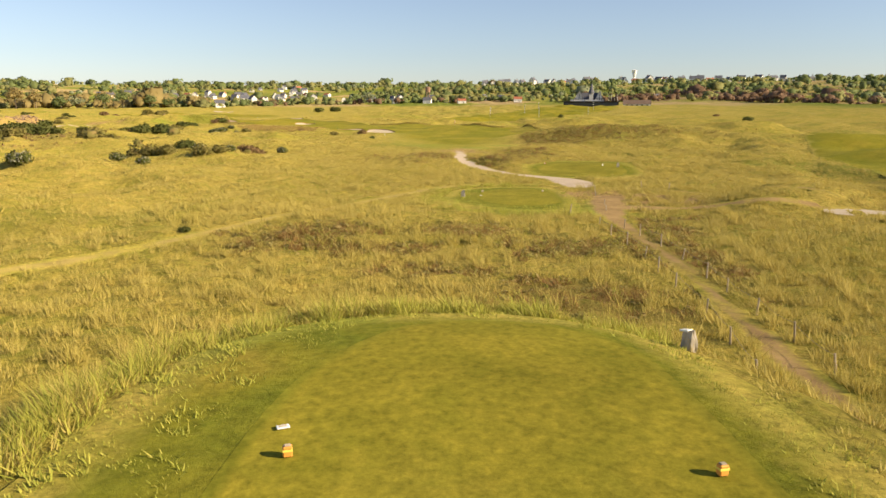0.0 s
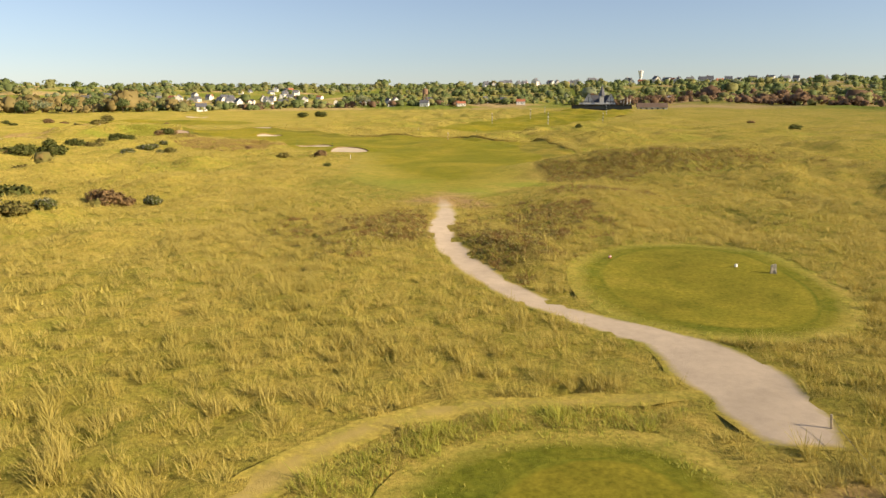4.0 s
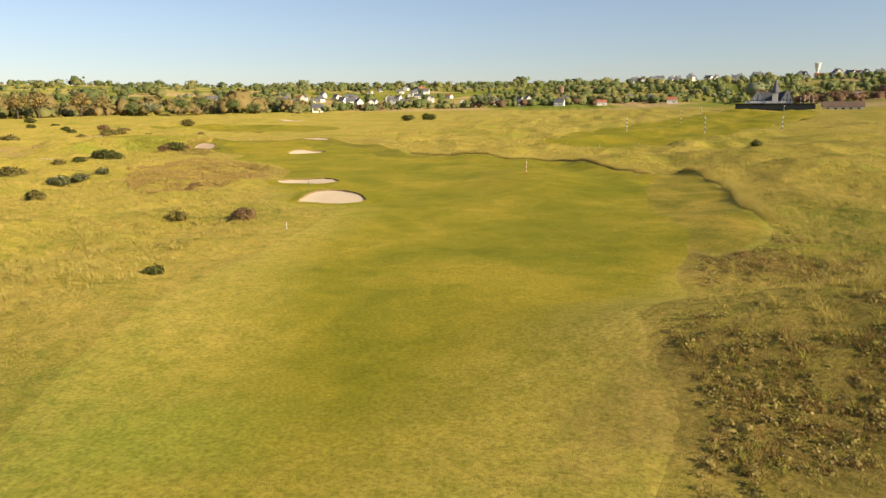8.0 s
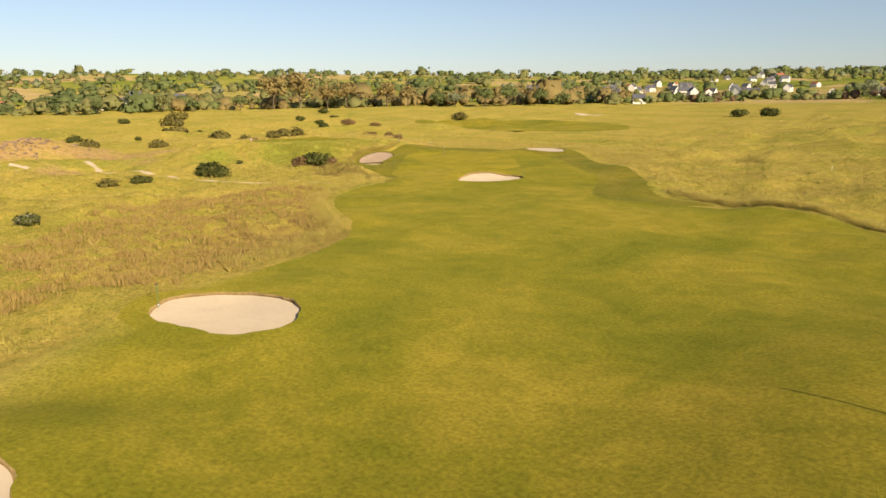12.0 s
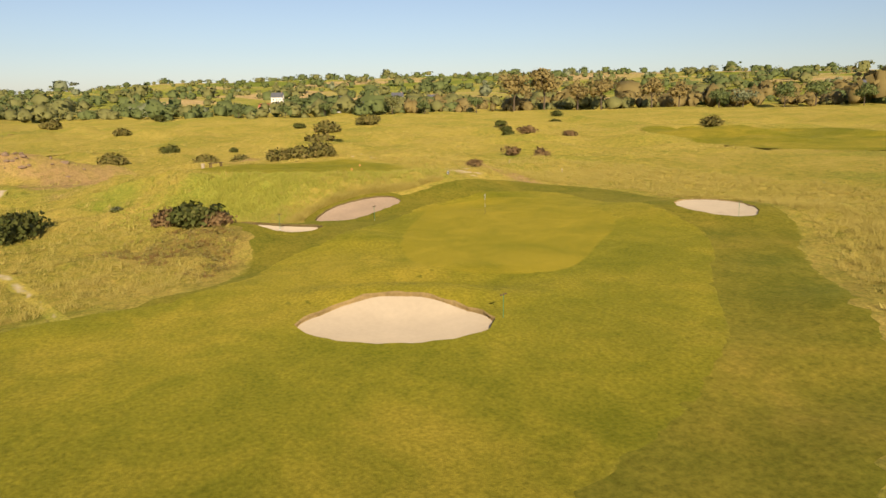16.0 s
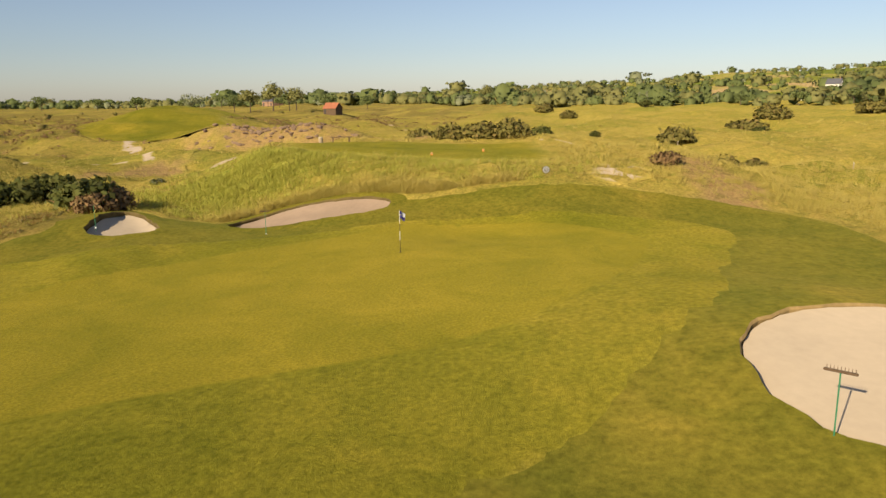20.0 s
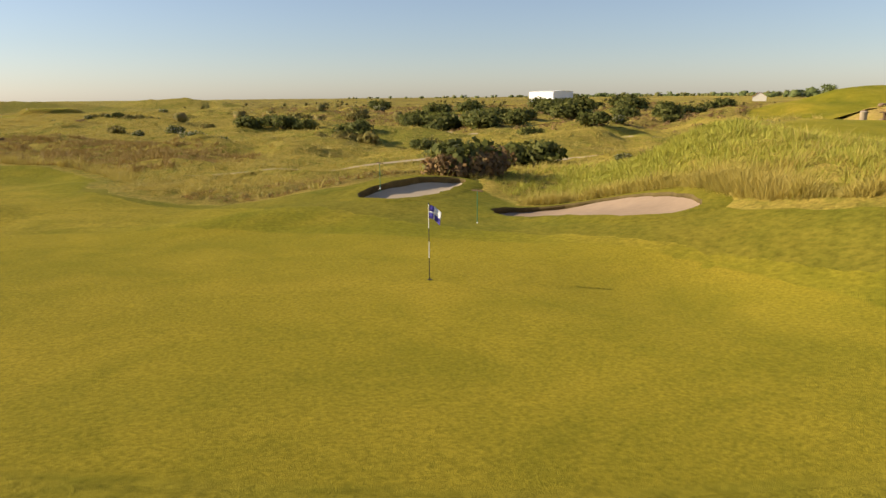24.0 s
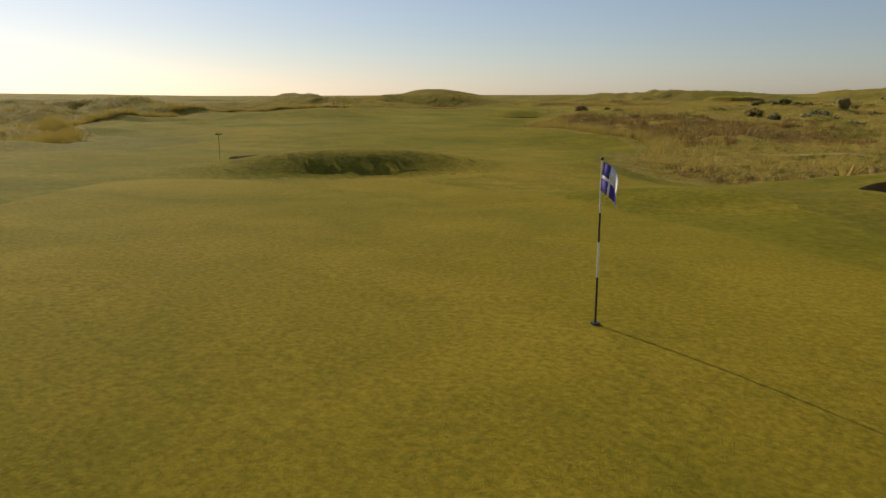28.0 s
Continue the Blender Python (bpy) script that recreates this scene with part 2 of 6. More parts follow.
M_TREE_C = leafy("russet_tree_leaves", [(0.0, (0.270, 0.215, 0.080)), (0.6, (0.380, 0.290, 0.108)), (1.0, (0.440, 0.345, 0.130))], 0.03, 0.45, 0.75)
M_TREE_D = leafy("pale_tree_leaves", [(0.0, (0.230, 0.255, 0.130)), (1.0, (0.370, 0.385, 0.220))], 0.05, 0.42, 0.5)
M_TREE_E = leafy("dark_red_leaves", [(0.0, (0.170, 0.105, 0.064)), (1.0, (0.300, 0.190, 0.105))], 0.05, 0.42, 0.5)

# ---- terrain ----
MOUNDS_FAIRWAY = [  # x, y, height, radius along, radius across, turn in degrees, steepness
    (0.5, 4.5, 2.75, 21.0, 12.5, 90, 5.0), (84.0, 190.0, 2.6, 45.0, 30.0, 90, 1.3), (70.0, 300.0, 2.6, 40.0, 26.0, 90, 1.3), (47.0, 181.0, 3.4, 24.0, 9.0, 4, 1.7), (-13.3, 241.0, 1.25, 8.0, 5.5, 0, 1.3),
    (36.0, 66.0, 1.5, 9.0, 4.5, 30, 1.5), (15.0, 260.0, 1.4, 20.0, 9.0, 100, 1.3), (24.0, 136.0, 1.3, 16.0, 8.0, 80, 1.3), (1.0, 118.0, 0.9, 12.0, 6.0, 90, 1.3), (12.5, 112.0, 0.9, 8.0, 3.0, 105, 1.5), (-8.0, 52.0, 0.7, 14.0, 9.0, 20, 1.3)]
MOUNDS_GREEN = [
    (-165.0, 303.0, 4.6, 24.0, 8.0, 82, 1.5), (-206.0, 254.0, 6.4, 34.0, 24.0, 20, 1.3),
    (-84.0, 357.5, -0.35, 4.0, 4.0, 0, 1.3), (-55.1, 334.6, 0.72, 6.5, 2.2, 54, 1.7), (-57.9, 338.0, -0.42, 7.0, 2.6, 55, 1.8), (-82.0, 337.0, 0.6, 8.0, 4.5, 70, 1.3), (-73.0, 340.0, 0.45, 4.0, 2.6, 20, 1.3),
    (-113.0, 349.0, 3.05, 29.0, 21.2, 60, 3.2), (-87.2, 347.5, 0.45, 5.0, 2.6, 80, 1.3), (-119.0, 333.0, 1.5, 14.0, 11.0, 20, 1.3), (-85.0, 329.0, 1.1, 9.0, 5.5, 10, 1.3), (-63.0, 374.0, 1.1, 12.0, 8.0, 40, 1.5)]
SWELLS_FAIRWAY = [(-45, 140, -0.37, 34), (14, 118, -0.06, 26), (28, 98, -0.01, 15), (8, 80, -0.06, 14), (13, 46, 0.03, 11), (-14, 215, 0.09, 22), (-6, 238, -0.03, 15), (-30, 249, 0.03, 20), (15, 282, 0.17, 22), (44, 206, 0.45, 20), (46, 168, 0.69, 14), (44, 240, 0.56, 24)]  # x, y, height, radius
SWELLS_GREEN = [(-10, 325, 0.06, 26), (-54, 328, 0.05, 12), (-84, 318, 0.12, 12), (-86, 329, -0.04, 7), (-83, 339.5, 0.06, 4.5), (-81, 346, 0.07, 4), (-99, 341, 0.14, 8), (-112, 337, 0.07, 8), (-121, 350, -0.14, 8), (-129, 368, 0.18, 12), (-101, 369, 0.02, 7), (-90, 351.5, 0.01, 3.5)]
FAR_DUNES = [(40.0, -60.0, 6.0, 60.0, 22.0, 20, 1.3), (-40.0, -150.0, 6.5, 40.0, 18.0, 0, 1.3), (305.0, -195.0, 9.0, 42.0, 24.0, 30, 2.0), (120.0, -120.0, 3.5, 80.0, 20.0, 25, 1.3)]


def step(a, b, v):
    s = np.clip((v - a) / (b - a), 0, 1)
    return s * s * (3 - 2 * s)


def rolls(x, y, size, seed, n=7):
    g = np.random.RandomState(seed)
    out = 0.0
    for k in range(n):
        a, p, w = g.uniform(0, 6.283), g.uniform(0, 6.283), 6.283 / (size * g.uniform(0.6, 1.7))
        out = out + np.sin((x * np.cos(a) + y * np.sin(a)) * w + p + 0.9 * np.sin((x * np.sin(a) - y * np.cos(a)) * w * 0.6 + k))
    return out / math.sqrt(n)


def hill_rise(az):
    """Height of the far ridge by the bearing, in degrees left of the y axis."""
    return np.interp(az, [-180, -130, -105, -75, -35, 0, 25, 40, 56, 66, 75, 84, 92, 104, 125, 180], [1, 1, 8, 36, 54, 46, 43, 47, 50, 46, 40, 28, 20, 8, 2, 2])


AXIS = ([0, 100, 200, 260, 300, 340, 380, 420], [5, 12, 14, 3, -25, -58, -80, -95])  # y and x of the hole's middle line


def terrain(x, y):
    x, y = np.asarray(x, float), np.asarray(y, float)
    z = 0.1 + 1.0 * step(326, 361, y) * step(60, -20, x)
    off = np.abs(x - np.interp(y, *AXIS))
    z = z + (0.13 + 0.80 * step(18, 70, off)) * rolls(x, y, 34, 2) * (1 - 0.7 * step(330, 345, y) * step(40, 20, off)) + (0.22 * step(10, 30, off) + 0.26 * step(24, 60, off) * np.clip(0.5 + 0.7 * rolls(x, y, 60, 9), 0, 1.5)) * rolls(x, y, 13, 8, 13)
    for mx, my, mh, ra, rb, turn, edge in MOUNDS_FAIRWAY + MOUNDS_GREEN + FAR_DUNES:
        c, s = math.cos(math.radians(turn)), math.sin(math.radians(turn))
        u, v = ((x - mx) * c + (y - my) * s) / ra, ((y - my) * c - (x - mx) * s) / rb
        z = z + mh * np.exp(-(u * u + v * v) ** edge)
    for mx, my, mh, ra in SWELLS_FAIRWAY + SWELLS_GREEN:
        z = z + mh * np.exp(-((x - mx) ** 2 + (y - my) ** 2) / ra ** 2)
    plateau = np.exp(-(((x + 109) / 14) ** 2 + ((y - 346) / 15.5) ** 2) ** 3)  # the levelled upper tee
    z = z * (1 - plateau) + (4.4 - 0.02 * (y - 335) + 0.05 * rolls(x, y, 9, 4)) * plateau
    r = np.hypot(x + 30, y - 200)
    az = np.degrees(np.arctan2(-(x + 30), y - 200))
    z = z + 4.0 * step(220, 620, r) * step(1, 12, hill_rise(az)) + 5.0 * np.exp(-((x - 165) / 170) ** 2 - ((y - 660) / 230) ** 2)
    z = z + hill_rise(az) * step(520, 1500, r) + 0.5 * rolls(x, y, 260, 5) * step(500, 900, r) * 4 * step(4, 20, hill_rise(az))
    return z



# ---- building blocks ----
def solid(name, verts, faces, material, smooth=False, attrs=None, normals=None):
    """A mesh of arrays: verts n x 3; faces m x 3 or m x 4, or a list."""
    me = bpy.data.meshes.new(name)
    if isinstance(faces, np.ndarray):
        k = faces.shape[1]
        me.vertices.add(len(verts))
        me.vertices.foreach_set("co", np.asarray(verts, np.float32).ravel())
        me.loops.add(faces.size)
        me.loops.foreach_set("vertex_index", faces.astype(np.int32).ravel())
        me.polygons.add(len(faces))
        me.polygons.foreach_set("loop_start", np.arange(0, faces.size, k, dtype=np.int32))
        me.update(calc_edges=True)
    else:
        me.from_pydata([tuple(v) for v in verts], [], faces)
    me.polygons.foreach_set("use_smooth", [smooth] * len(me.polygons))
    for key, vals in (attrs or {}).items():
        me.attributes.new(key, "FLOAT", "POINT").data.foreach_set("value", np.asarray(vals, np.float32))
    me.materials.append(material)
    if normals is not None:
        me.polygons.foreach_set("use_smooth", [True] * len(me.polygons))
        me.normals_split_custom_set_from_vertices(np.asarray(normals, np.float32))
    return me


def facing(quads, out):
    """Leaf quads turned to face outwards, with the crown's rounded normals at their corners."""
    n = np.cross(quads[:, 1] - quads[:, 0], quads[:, 2] - quads[:, 0])
    back = (n * out).sum(1) < 0
    quads[back] = quads[back][:, [0, 3, 2, 1]]
    nrm = out + np.array([0, 0, 0.35])
    nrm = nrm / np.linalg.norm(nrm, axis=1, keepdims=True)
    return quads, np.repeat(nrm, 4, 0)


def part(name, data, material, parent, label=""):
    """Links a bmesh or a mesh as ONE mesh object under a thing or a part."""
    if isinstance(data, bmesh.types.BMesh):
        me = bpy.data.meshes.new(name)
        data.to_mesh(me)
        data.free()
        me.materials.append(material)
        data = me
    ob = new(name, data)
    ob.parent = parent
    return tagged(ob, label)


def thing(name, label, category, at=(0, 0, 0), turn=0.0, group="", kind=""):
    ob = new(name)
    ob.matrix_basis = pose(*at, 0, 0, turn)
    return tagged(ob, label, category, group, kind)


def box(bm, x, y, z, sx, sy, sz, bevel=0.0, m=None):
    """Adds a box with its centre at x, y, z, and its edges bevelled."""
    made = bmesh.ops.create_cube(bm, size=1.0, matrix=(m or Matrix()) @ Matrix.LocRotScale((x, y, z), None, (sx, sy, sz)))
    if bevel:
        es = {e for v in made["verts"] for e in v.link_edges}
        bmesh.ops.bevel(bm, geom=list(es), offset=bevel, segments=1, affect="EDGES")
    return bm


def rod(bm, a, b, ra, rb, n=8, caps=True):
    """Adds a tapered rod from a to b."""
    a, b = Vector(a), Vector(b)
    q = (b - a).to_track_quat("Z", "Y").to_matrix().to_4x4()
    bmesh.ops.create_cone(bm, cap_ends=caps, segments=n, radius1=ra, radius2=rb, depth=(b - a).length,
                          matrix=Matrix.Translation((a + b) / 2) @ q)
    return bm


def height(x, y):
    return float(terrain(x, y))


def rounded(points, step_len=1.0):
    """A smooth closed line through the given corners."""
    p = np.array(points, float)
    out = []
    n = len(p)
    for k in range(n):
        a, b, c, d = p[k - 1], p[k], p[(k + 1) % n], p[(k + 2) % n]
        m = max(2, int(np.hypot(*(c - b)) / step_len))
        for s in np.arange(m) / m:
            out.append(0.5 * (2 * b + (c - a) * s + (2 * a - 5 * b + 4 * c - d) * s * s + (3 * b - a - 3 * c + d) * s ** 3))
    return np.array(out)


def ribbon_outline(line, widths, step_len=1.5):
    """The outline of a path along a line of corners, with a width at each."""
    p = np.array(line, float)
    t = np.concatenate([[0], np.cumsum(np.hypot(*np.diff(p, axis=0).T))])
    s = np.linspace(0, t[-1], max(3, int(t[-1] / step_len)))
    ext = np.vstack([2 * p[0] - p[1], p, 2 * p[-1] - p[-2]])
    mid = []
    for v in s:
        k = min(len(p) - 2, int(np.searchsorted(t, v, side="right") - 1))
        u = (v - t[k]) / (t[k + 1] - t[k])
        a, b, c, d = ext[k], ext[k + 1], ext[k + 2], ext[k + 3]
        mid.append(0.5 * (2 * b + (c - a) * u + (2 * a - 5 * b + 4 * c - d) * u * u + (3 * b - a - 3 * c + d) * u ** 3))
    mid = np.array(mid)
    w = np.interp(s, t, widths) * (1 + 0.10 * np.sin(s * 0.9) + 0.08 * np.sin(s * 2.3 + 1)) / 2
    d = np.gradient(mid, axis=0)
    nrm = np.stack([-d[:, 1], d[:, 0]], 1) / np.maximum(np.hypot(d[:, 0], d[:, 1]), 1e-6)[:, None]
    return np.vstack([mid + nrm * w[:, None], (mid - nrm * w[:, None])[::-1]])


def inside(poly, x, y):
    """Which of the points lie inside the closed line."""
    x, y = np.asarray(x, float), np.asarray(y, float)
    res = np.zeros(x.shape, bool)
    lo, hi = poly.min(0), poly.max(0)
    near = (x >= lo[0]) & (x <= hi[0]) & (y >= lo[1]) & (y <= hi[1])
    px, py = x[near], y[near]
    r = np.zeros(px.shape, bool)
    for (ax, ay), (bx, by) in zip(poly, np.roll(poly, -1, 0)):
        if ay == by:
            continue
        r ^= ((ay > py) != (by > py)) & (px < (bx - ax) * (py - ay) / (by - ay) + ax)
    res[near] = r
    return res


def grown(poly, d):
    """The closed line moved outwards by d."""
    e = np.roll(poly, -1, 0) - np.roll(poly, 1, 0)
    nrm = np.stack([e[:, 1], -e[:, 0]], 1) / np.maximum(np.hypot(e[:, 0], e[:, 1]), 1e-6)[:, None]
    area = np.sum(poly[:, 0] * np.roll(poly[:, 1], -1) - np.roll(poly[:, 0], -1) * poly[:, 1])
    return poly + nrm * d * (1 if area > 0 else -1)


def soft_blob(x, y, cx, cy, rx, ry, seed):
    d = np.hypot((x - cx) / rx, (y - cy) / ry) + 0.30 * rolls(x, y, 9, seed) + 0.12 * rolls(x, y, 3, seed + 7)
    return 1 - step(0.45, 1.2, d)


HEATH = [(19.04, 128.16, 5, 8), (27, 146, 7, 6), (16.04, 120.22, 3, 6), (2.96, 122.37, 9, 11), (12.54, 112.27, 4, 9), (-7.6, 45.7, 6, 3), (-0.5, 38, 4, 2.5), (-7, 48, 5, 3), (31.88, 171.63, 16, 7), (46.22, 174.36, 20, 6), (7.5, 32, 5, 4), (8.8, 45, 4, 4), (35.64, 200.82, 7, 9), (-79.78, 326.2, 9, 6), (-38, 280, 8, 14),
         (-28, 258, 3, 3), (16, 44, 3, 10), (18.6, 51, 2.6, 5), (3, 49.5, 4, 2.2), (9, 43, 3.5, 2.2), (-1, 44, 3, 2), (22, 56, 3, 2)]
LUSH = [(-97.5, 334.5, 4.5, 6.5), (-102, 330, 5, 4), (-5, 20.3, 4, 3), (0, 23.0, 7, 2), (-112, 322, 6, 4), (3.85, 166.4, 5, 5), (20, 160.1, 5, 5), (12, 150, 4, 5), (15.3, 61.5, 2.4, 4), (9, 58.8, 5.5, 2.2)]
BARE = [(-103, 371, 5, 3), (-150, 322, 22, 10), (-96, 372, 8, 3), (-128, 300, 14, 4), (7.99, 143.18, 5, 7), (19, 70, 5, 7), (23, 68, 6, 4), (-126, 342, 5, 5), (-240, 240, 26, 10), (-160.5, 304, 7, 18)]


def growth(x, y):
    """How much heath, lush grass and bare soil there is at each place."""
    out = {}
    for key, spots, most, seed in (("heath", HEATH, 0.55, 20), ("lush", LUSH, 0.9, 50), ("dirt", BARE, 0.9, 80)):
        v = np.zeros(len(x))
        for k, (cx, cy, rx, ry) in enumerate(spots):
            v = np.maximum(v, most * soft_blob(x, y, cx, cy, rx, ry, seed + k))
        out[key] = v
    # Besides heath, this brown puts the dark of backlit dunes into the ground colour.
    seaward = step(-62, -110, x) * step(330, 270, y) * step(300, 240, y + 0.35 * x + 60)
    out["heath"] = np.maximum(out["heath"], 0.62 * seaward * step(-0.75, 0.35, rolls(x, y, 26, 91) + 0.6 * rolls(x, y, 7, 92)))
    return out


def edge_distance(poly, x, y):
    """How far points lie from a closed line."""
    d = np.full(len(x), 1e9)
    for (ax, ay), (bx, by) in zip(poly, np.roll(poly, -1, 0)):
        ux, uy = bx - ax, by - ay
        t = np.clip(((x - ax) * ux + (y - ay) * uy) / max(ux * ux + uy * uy, 1e-9), 0, 1)
        d = np.minimum(d, np.hypot(x - ax - t * ux, y - ay - t * uy))
    return d


def sheet(name, poly, spacing, lift, material, holes=(), rough_edge=0.0, seed=3, soft=0.8, low=0.015):
    """A mesh that follows the ground inside a closed line, thinning out towards its edge."""
    g = np.random.RandomState(seed)
    if rough_edge:
        poly = poly + g.uniform(-rough_edge, rough_edge, poly.shape)
    lo, hi = poly.min(0), poly.max(0)
    gx, gy = np.meshgrid(np.arange(lo[0], hi[0], spacing), np.arange(lo[1], hi[1], spacing))
    gx, gy = gx.ravel() + g.uniform(-0.1, 0.1, gx.size) * spacing, gy.ravel() + g.uniform(-0.1, 0.1, gy.size) * spacing
    ring = np.zeros((0, 2))
    inner = grown(poly, -spacing * 0.35)
    band = 0.8 if callable(soft) else soft
    if len(holes) and band < 2 * spacing:
        ring = np.vstack([grown(poly, -band * 0.5), grown(poly, -band)])
        ring = ring[inside(poly, ring[:, 0], ring[:, 1]) & (edge_distance(poly, ring[:, 0], ring[:, 1]) > 0.42 * band)]
        inner = grown(poly, -band - spacing * 0.3)
    keep = inside(poly, gx, gy) & inside(inner, gx, gy)
    cut = [h for h in holes if inside(poly, h[:, 0], h[:, 1]).any()]
    for h in cut:
        keep &= ~inside(grown(h, 0.2), gx, gy)
        ring = ring[~inside(grown(h, 0.2), ring[:, 0], ring[:, 1])]
    pts = [poly] + cut + [ring, np.stack([gx[keep], gy[keep]], 1)]
    edges, at = [], 0
    for line in [poly] + cut:
        n = len(line)
        edges += [(at + k, at + (k + 1) % n) for k in range(n)]
        at += n
    allp = np.vstack(pts)
    v2, _, f2, *_ = delaunay_2d_cdt([Vector(p) for p in allp], edges, [], 0, 1e-4)
    v2 = np.array([tuple(v) for v in v2])
    f2 = np.array([f for f in f2 if len(f) == 3])
    mid = v2[f2].mean(1)
    ok = inside(poly, mid[:, 0], mid[:, 1])
    for h in cut:
        ok &= ~inside(h, mid[:, 0], mid[:, 1])
    f2 = f2[ok]
    d = edge_distance(poly, v2[:, 0], v2[:, 1])
    wide = soft(v2[:, 0], v2[:, 1]) if callable(soft) else soft
    z = terrain(v2[:, 0], v2[:, 1]) + low + (lift - low) * step(0, 1.6, d)
    return solid(name, np.column_stack([v2, z]), f2, material, True, {"fade": np.clip(1 - d / wide, 0, 1), **growth(v2[:, 0], v2[:, 1])})


from mathutils.geometry import delaunay_2d_cdt

# ---- plan of the hole ----
TEE_BACK = rounded([(-3.69, 5.68), (-3.55, 10.65), (-2.63, 15.83), (-0.35, 19.38), (1.77, 19.81), (3.83, 19.45), (5.4, 17.75), (5.82, 14.2), (5.96, 9.94), (5.96, 5.68), (1.42, 2.13)])
TEE_BACK_APRON = rounded([(-6.74, 4.26), (-6.74, 12.78), (-6.32, 17.04), (-4.33, 20.16), (-0.71, 21.16), (4.4, 21.02), (6.67, 19.74), (7.38, 16.33), (7.81, 12.07), (7.95, 4.26), (1.42, 0)])
TEE_MID = rounded([(5.5, 69), (6.22, 73.95), (8.74, 77.71), (12.06, 77.89), (13.6, 74.4), (13.8, 70.2), (13.3, 65.7), (11, 63.5), (8.3, 63.1), (6.4, 65)])
TEE_MID_APRON = rounded([(2.4, 66.1), (2.7, 71.3), (4.21, 77.58), (8.43, 80.26), (13.56, 79.83), (15.2, 76), (15.4, 70.9), (14.6, 65), (13.2, 60.7), (9.3, 59.4), (5.2, 60.6)])
TEE_FRONT = rounded([(17.45, 104.67), (20.56, 109.69), (25.08, 111.18), (29, 108.5), (29.4, 100), (26.5, 93.4), (22.2, 91.8), (18.2, 94), (16.8, 98.5)])
TEE_FRONT_APRON = grown(TEE_FRONT, 2.2)
FAIRWAY_SEA = [(8, 146), (-1.47, 160.18), (-7.5, 178), (-9, 200), (-8.34, 214.85), (-10, 228), (-19, 232), (-29, 253), (-33, 268), (-38, 284), (-50, 294), (-59, 303.5), (-63, 312), (-63.4, 319), (-67, 325.6), (-72.6, 330.4), (-75.6, 335.5), (-79, 340.5), (-82.6, 346), (-86.6, 352)]
FAIRWAY_GREEN = [(-88.6, 358), (-89.6, 364), (-89.2, 370), (-86, 373), (-75.8, 371.6), (-68.4, 370.6), (-63.4, 368.6), (-57, 366), (-51.3, 361), (-45.7, 354.3), (-41.3, 349.8), (-37.5, 346), (-33.9, 340.3), (-31.6, 335), (-30, 330), (-26, 323.5), (-15, 322.5)]
FAIRWAY_LAND = [(-4.95, 322.2), (9, 314.5), (20, 303.11), (28.45, 288.36), (35.79, 271.75), (34, 258), (32.31, 243.88), (31.83, 229.92), (33.2, 214.59), (31.4, 206), (29, 197), (28.2, 188), (24.6, 180), (25.2, 171), (22, 160), (15, 149)]
FAIRWAY = rounded(FAIRWAY_SEA + FAIRWAY_GREEN + FAIRWAY_LAND, 2.0)
GREEN = rounded([(-64.9, 339.5), (-69.6, 341.2), (-74.7, 344.2), (-78.4, 347.1), (-82, 350), (-84.6, 352.4), (-86.2, 357), (-86.2, 361), (-85, 365.2), (-82.5, 367.2),
                 (-77, 366.8), (-71.5, 365.4), (-67.3, 363.5), (-63.4, 360.5), (-59.5, 355.2), (-55.9, 350.6), (-54.2, 347.3), (-55, 344.5), (-58.5, 341.2), (-61.5, 339.8)])
SURROUND = rounded([(-62.5, 318), (-66, 323.5), (-72, 328), (-78, 329.6), (-83.5, 330), (-86.8, 333.5), (-87.6, 338), (-90.4, 341), (-91, 346), (-90.6, 352), (-92.5, 358), (-94.5, 366), (-93, 377),
                    (-84, 380), (-76, 379), (-70, 380.5), (-62, 379), (-54, 374), (-46, 364), (-37, 355.5), (-31, 348.5), (-25, 338), (-20, 329.5), (-11, 324), (-22, 318), (-40, 312)], 2.0)
SAND_PATH = ribbon_outline([(18, 78.5), (18.4, 84), (17.6, 89.6), (14.05, 94.02), (11.03, 99.19), (8.81, 106.7), (7.3, 114.27), (7, 122.32), (7.79, 130.26), (7.99, 138.19), (7.7, 147)],
                           [2.8, 5.4, 4.0, 2.5, 2.5, 2.6, 2.7, 2.7, 2.9, 2.9, 1.6])
DIRT_PATH = ribbon_outline([(12.6, 10), (12.4, 18), (13, 24), (14.1, 33), (14.9, 42), (15.4, 51), (16, 58), (17.2, 65), (19.3, 71)], [1.7, 1.7, 1.6, 1.4, 1.4, 1.7, 2.8, 3.8, 3.0])
TRACK = ribbon_outline([(-34, 24), (-24, 37), (-15.4, 47), (-9, 57), (-5, 67), (-2, 73), (2, 79.76), (6.02, 82.25), (11.55, 82.86), (16.57, 83.42)], [1.8, 1.8, 1.9, 1.7, 2.0, 2.0, 1.7, 1.5, 1.3, 1.0])
GREEN_TRACK = ribbon_outline([(-62, 315), (-73, 312.6), (-79.47, 310.44), (-84.72, 307.09), (-91, 304.6), (-98, 304.2), (-114, 306.9), (-128, 308), (-139, 309.7)], [0.9, 1.4, 1.6, 1.8, 2.0, 2.0, 2.0, 2.0, 2.0])
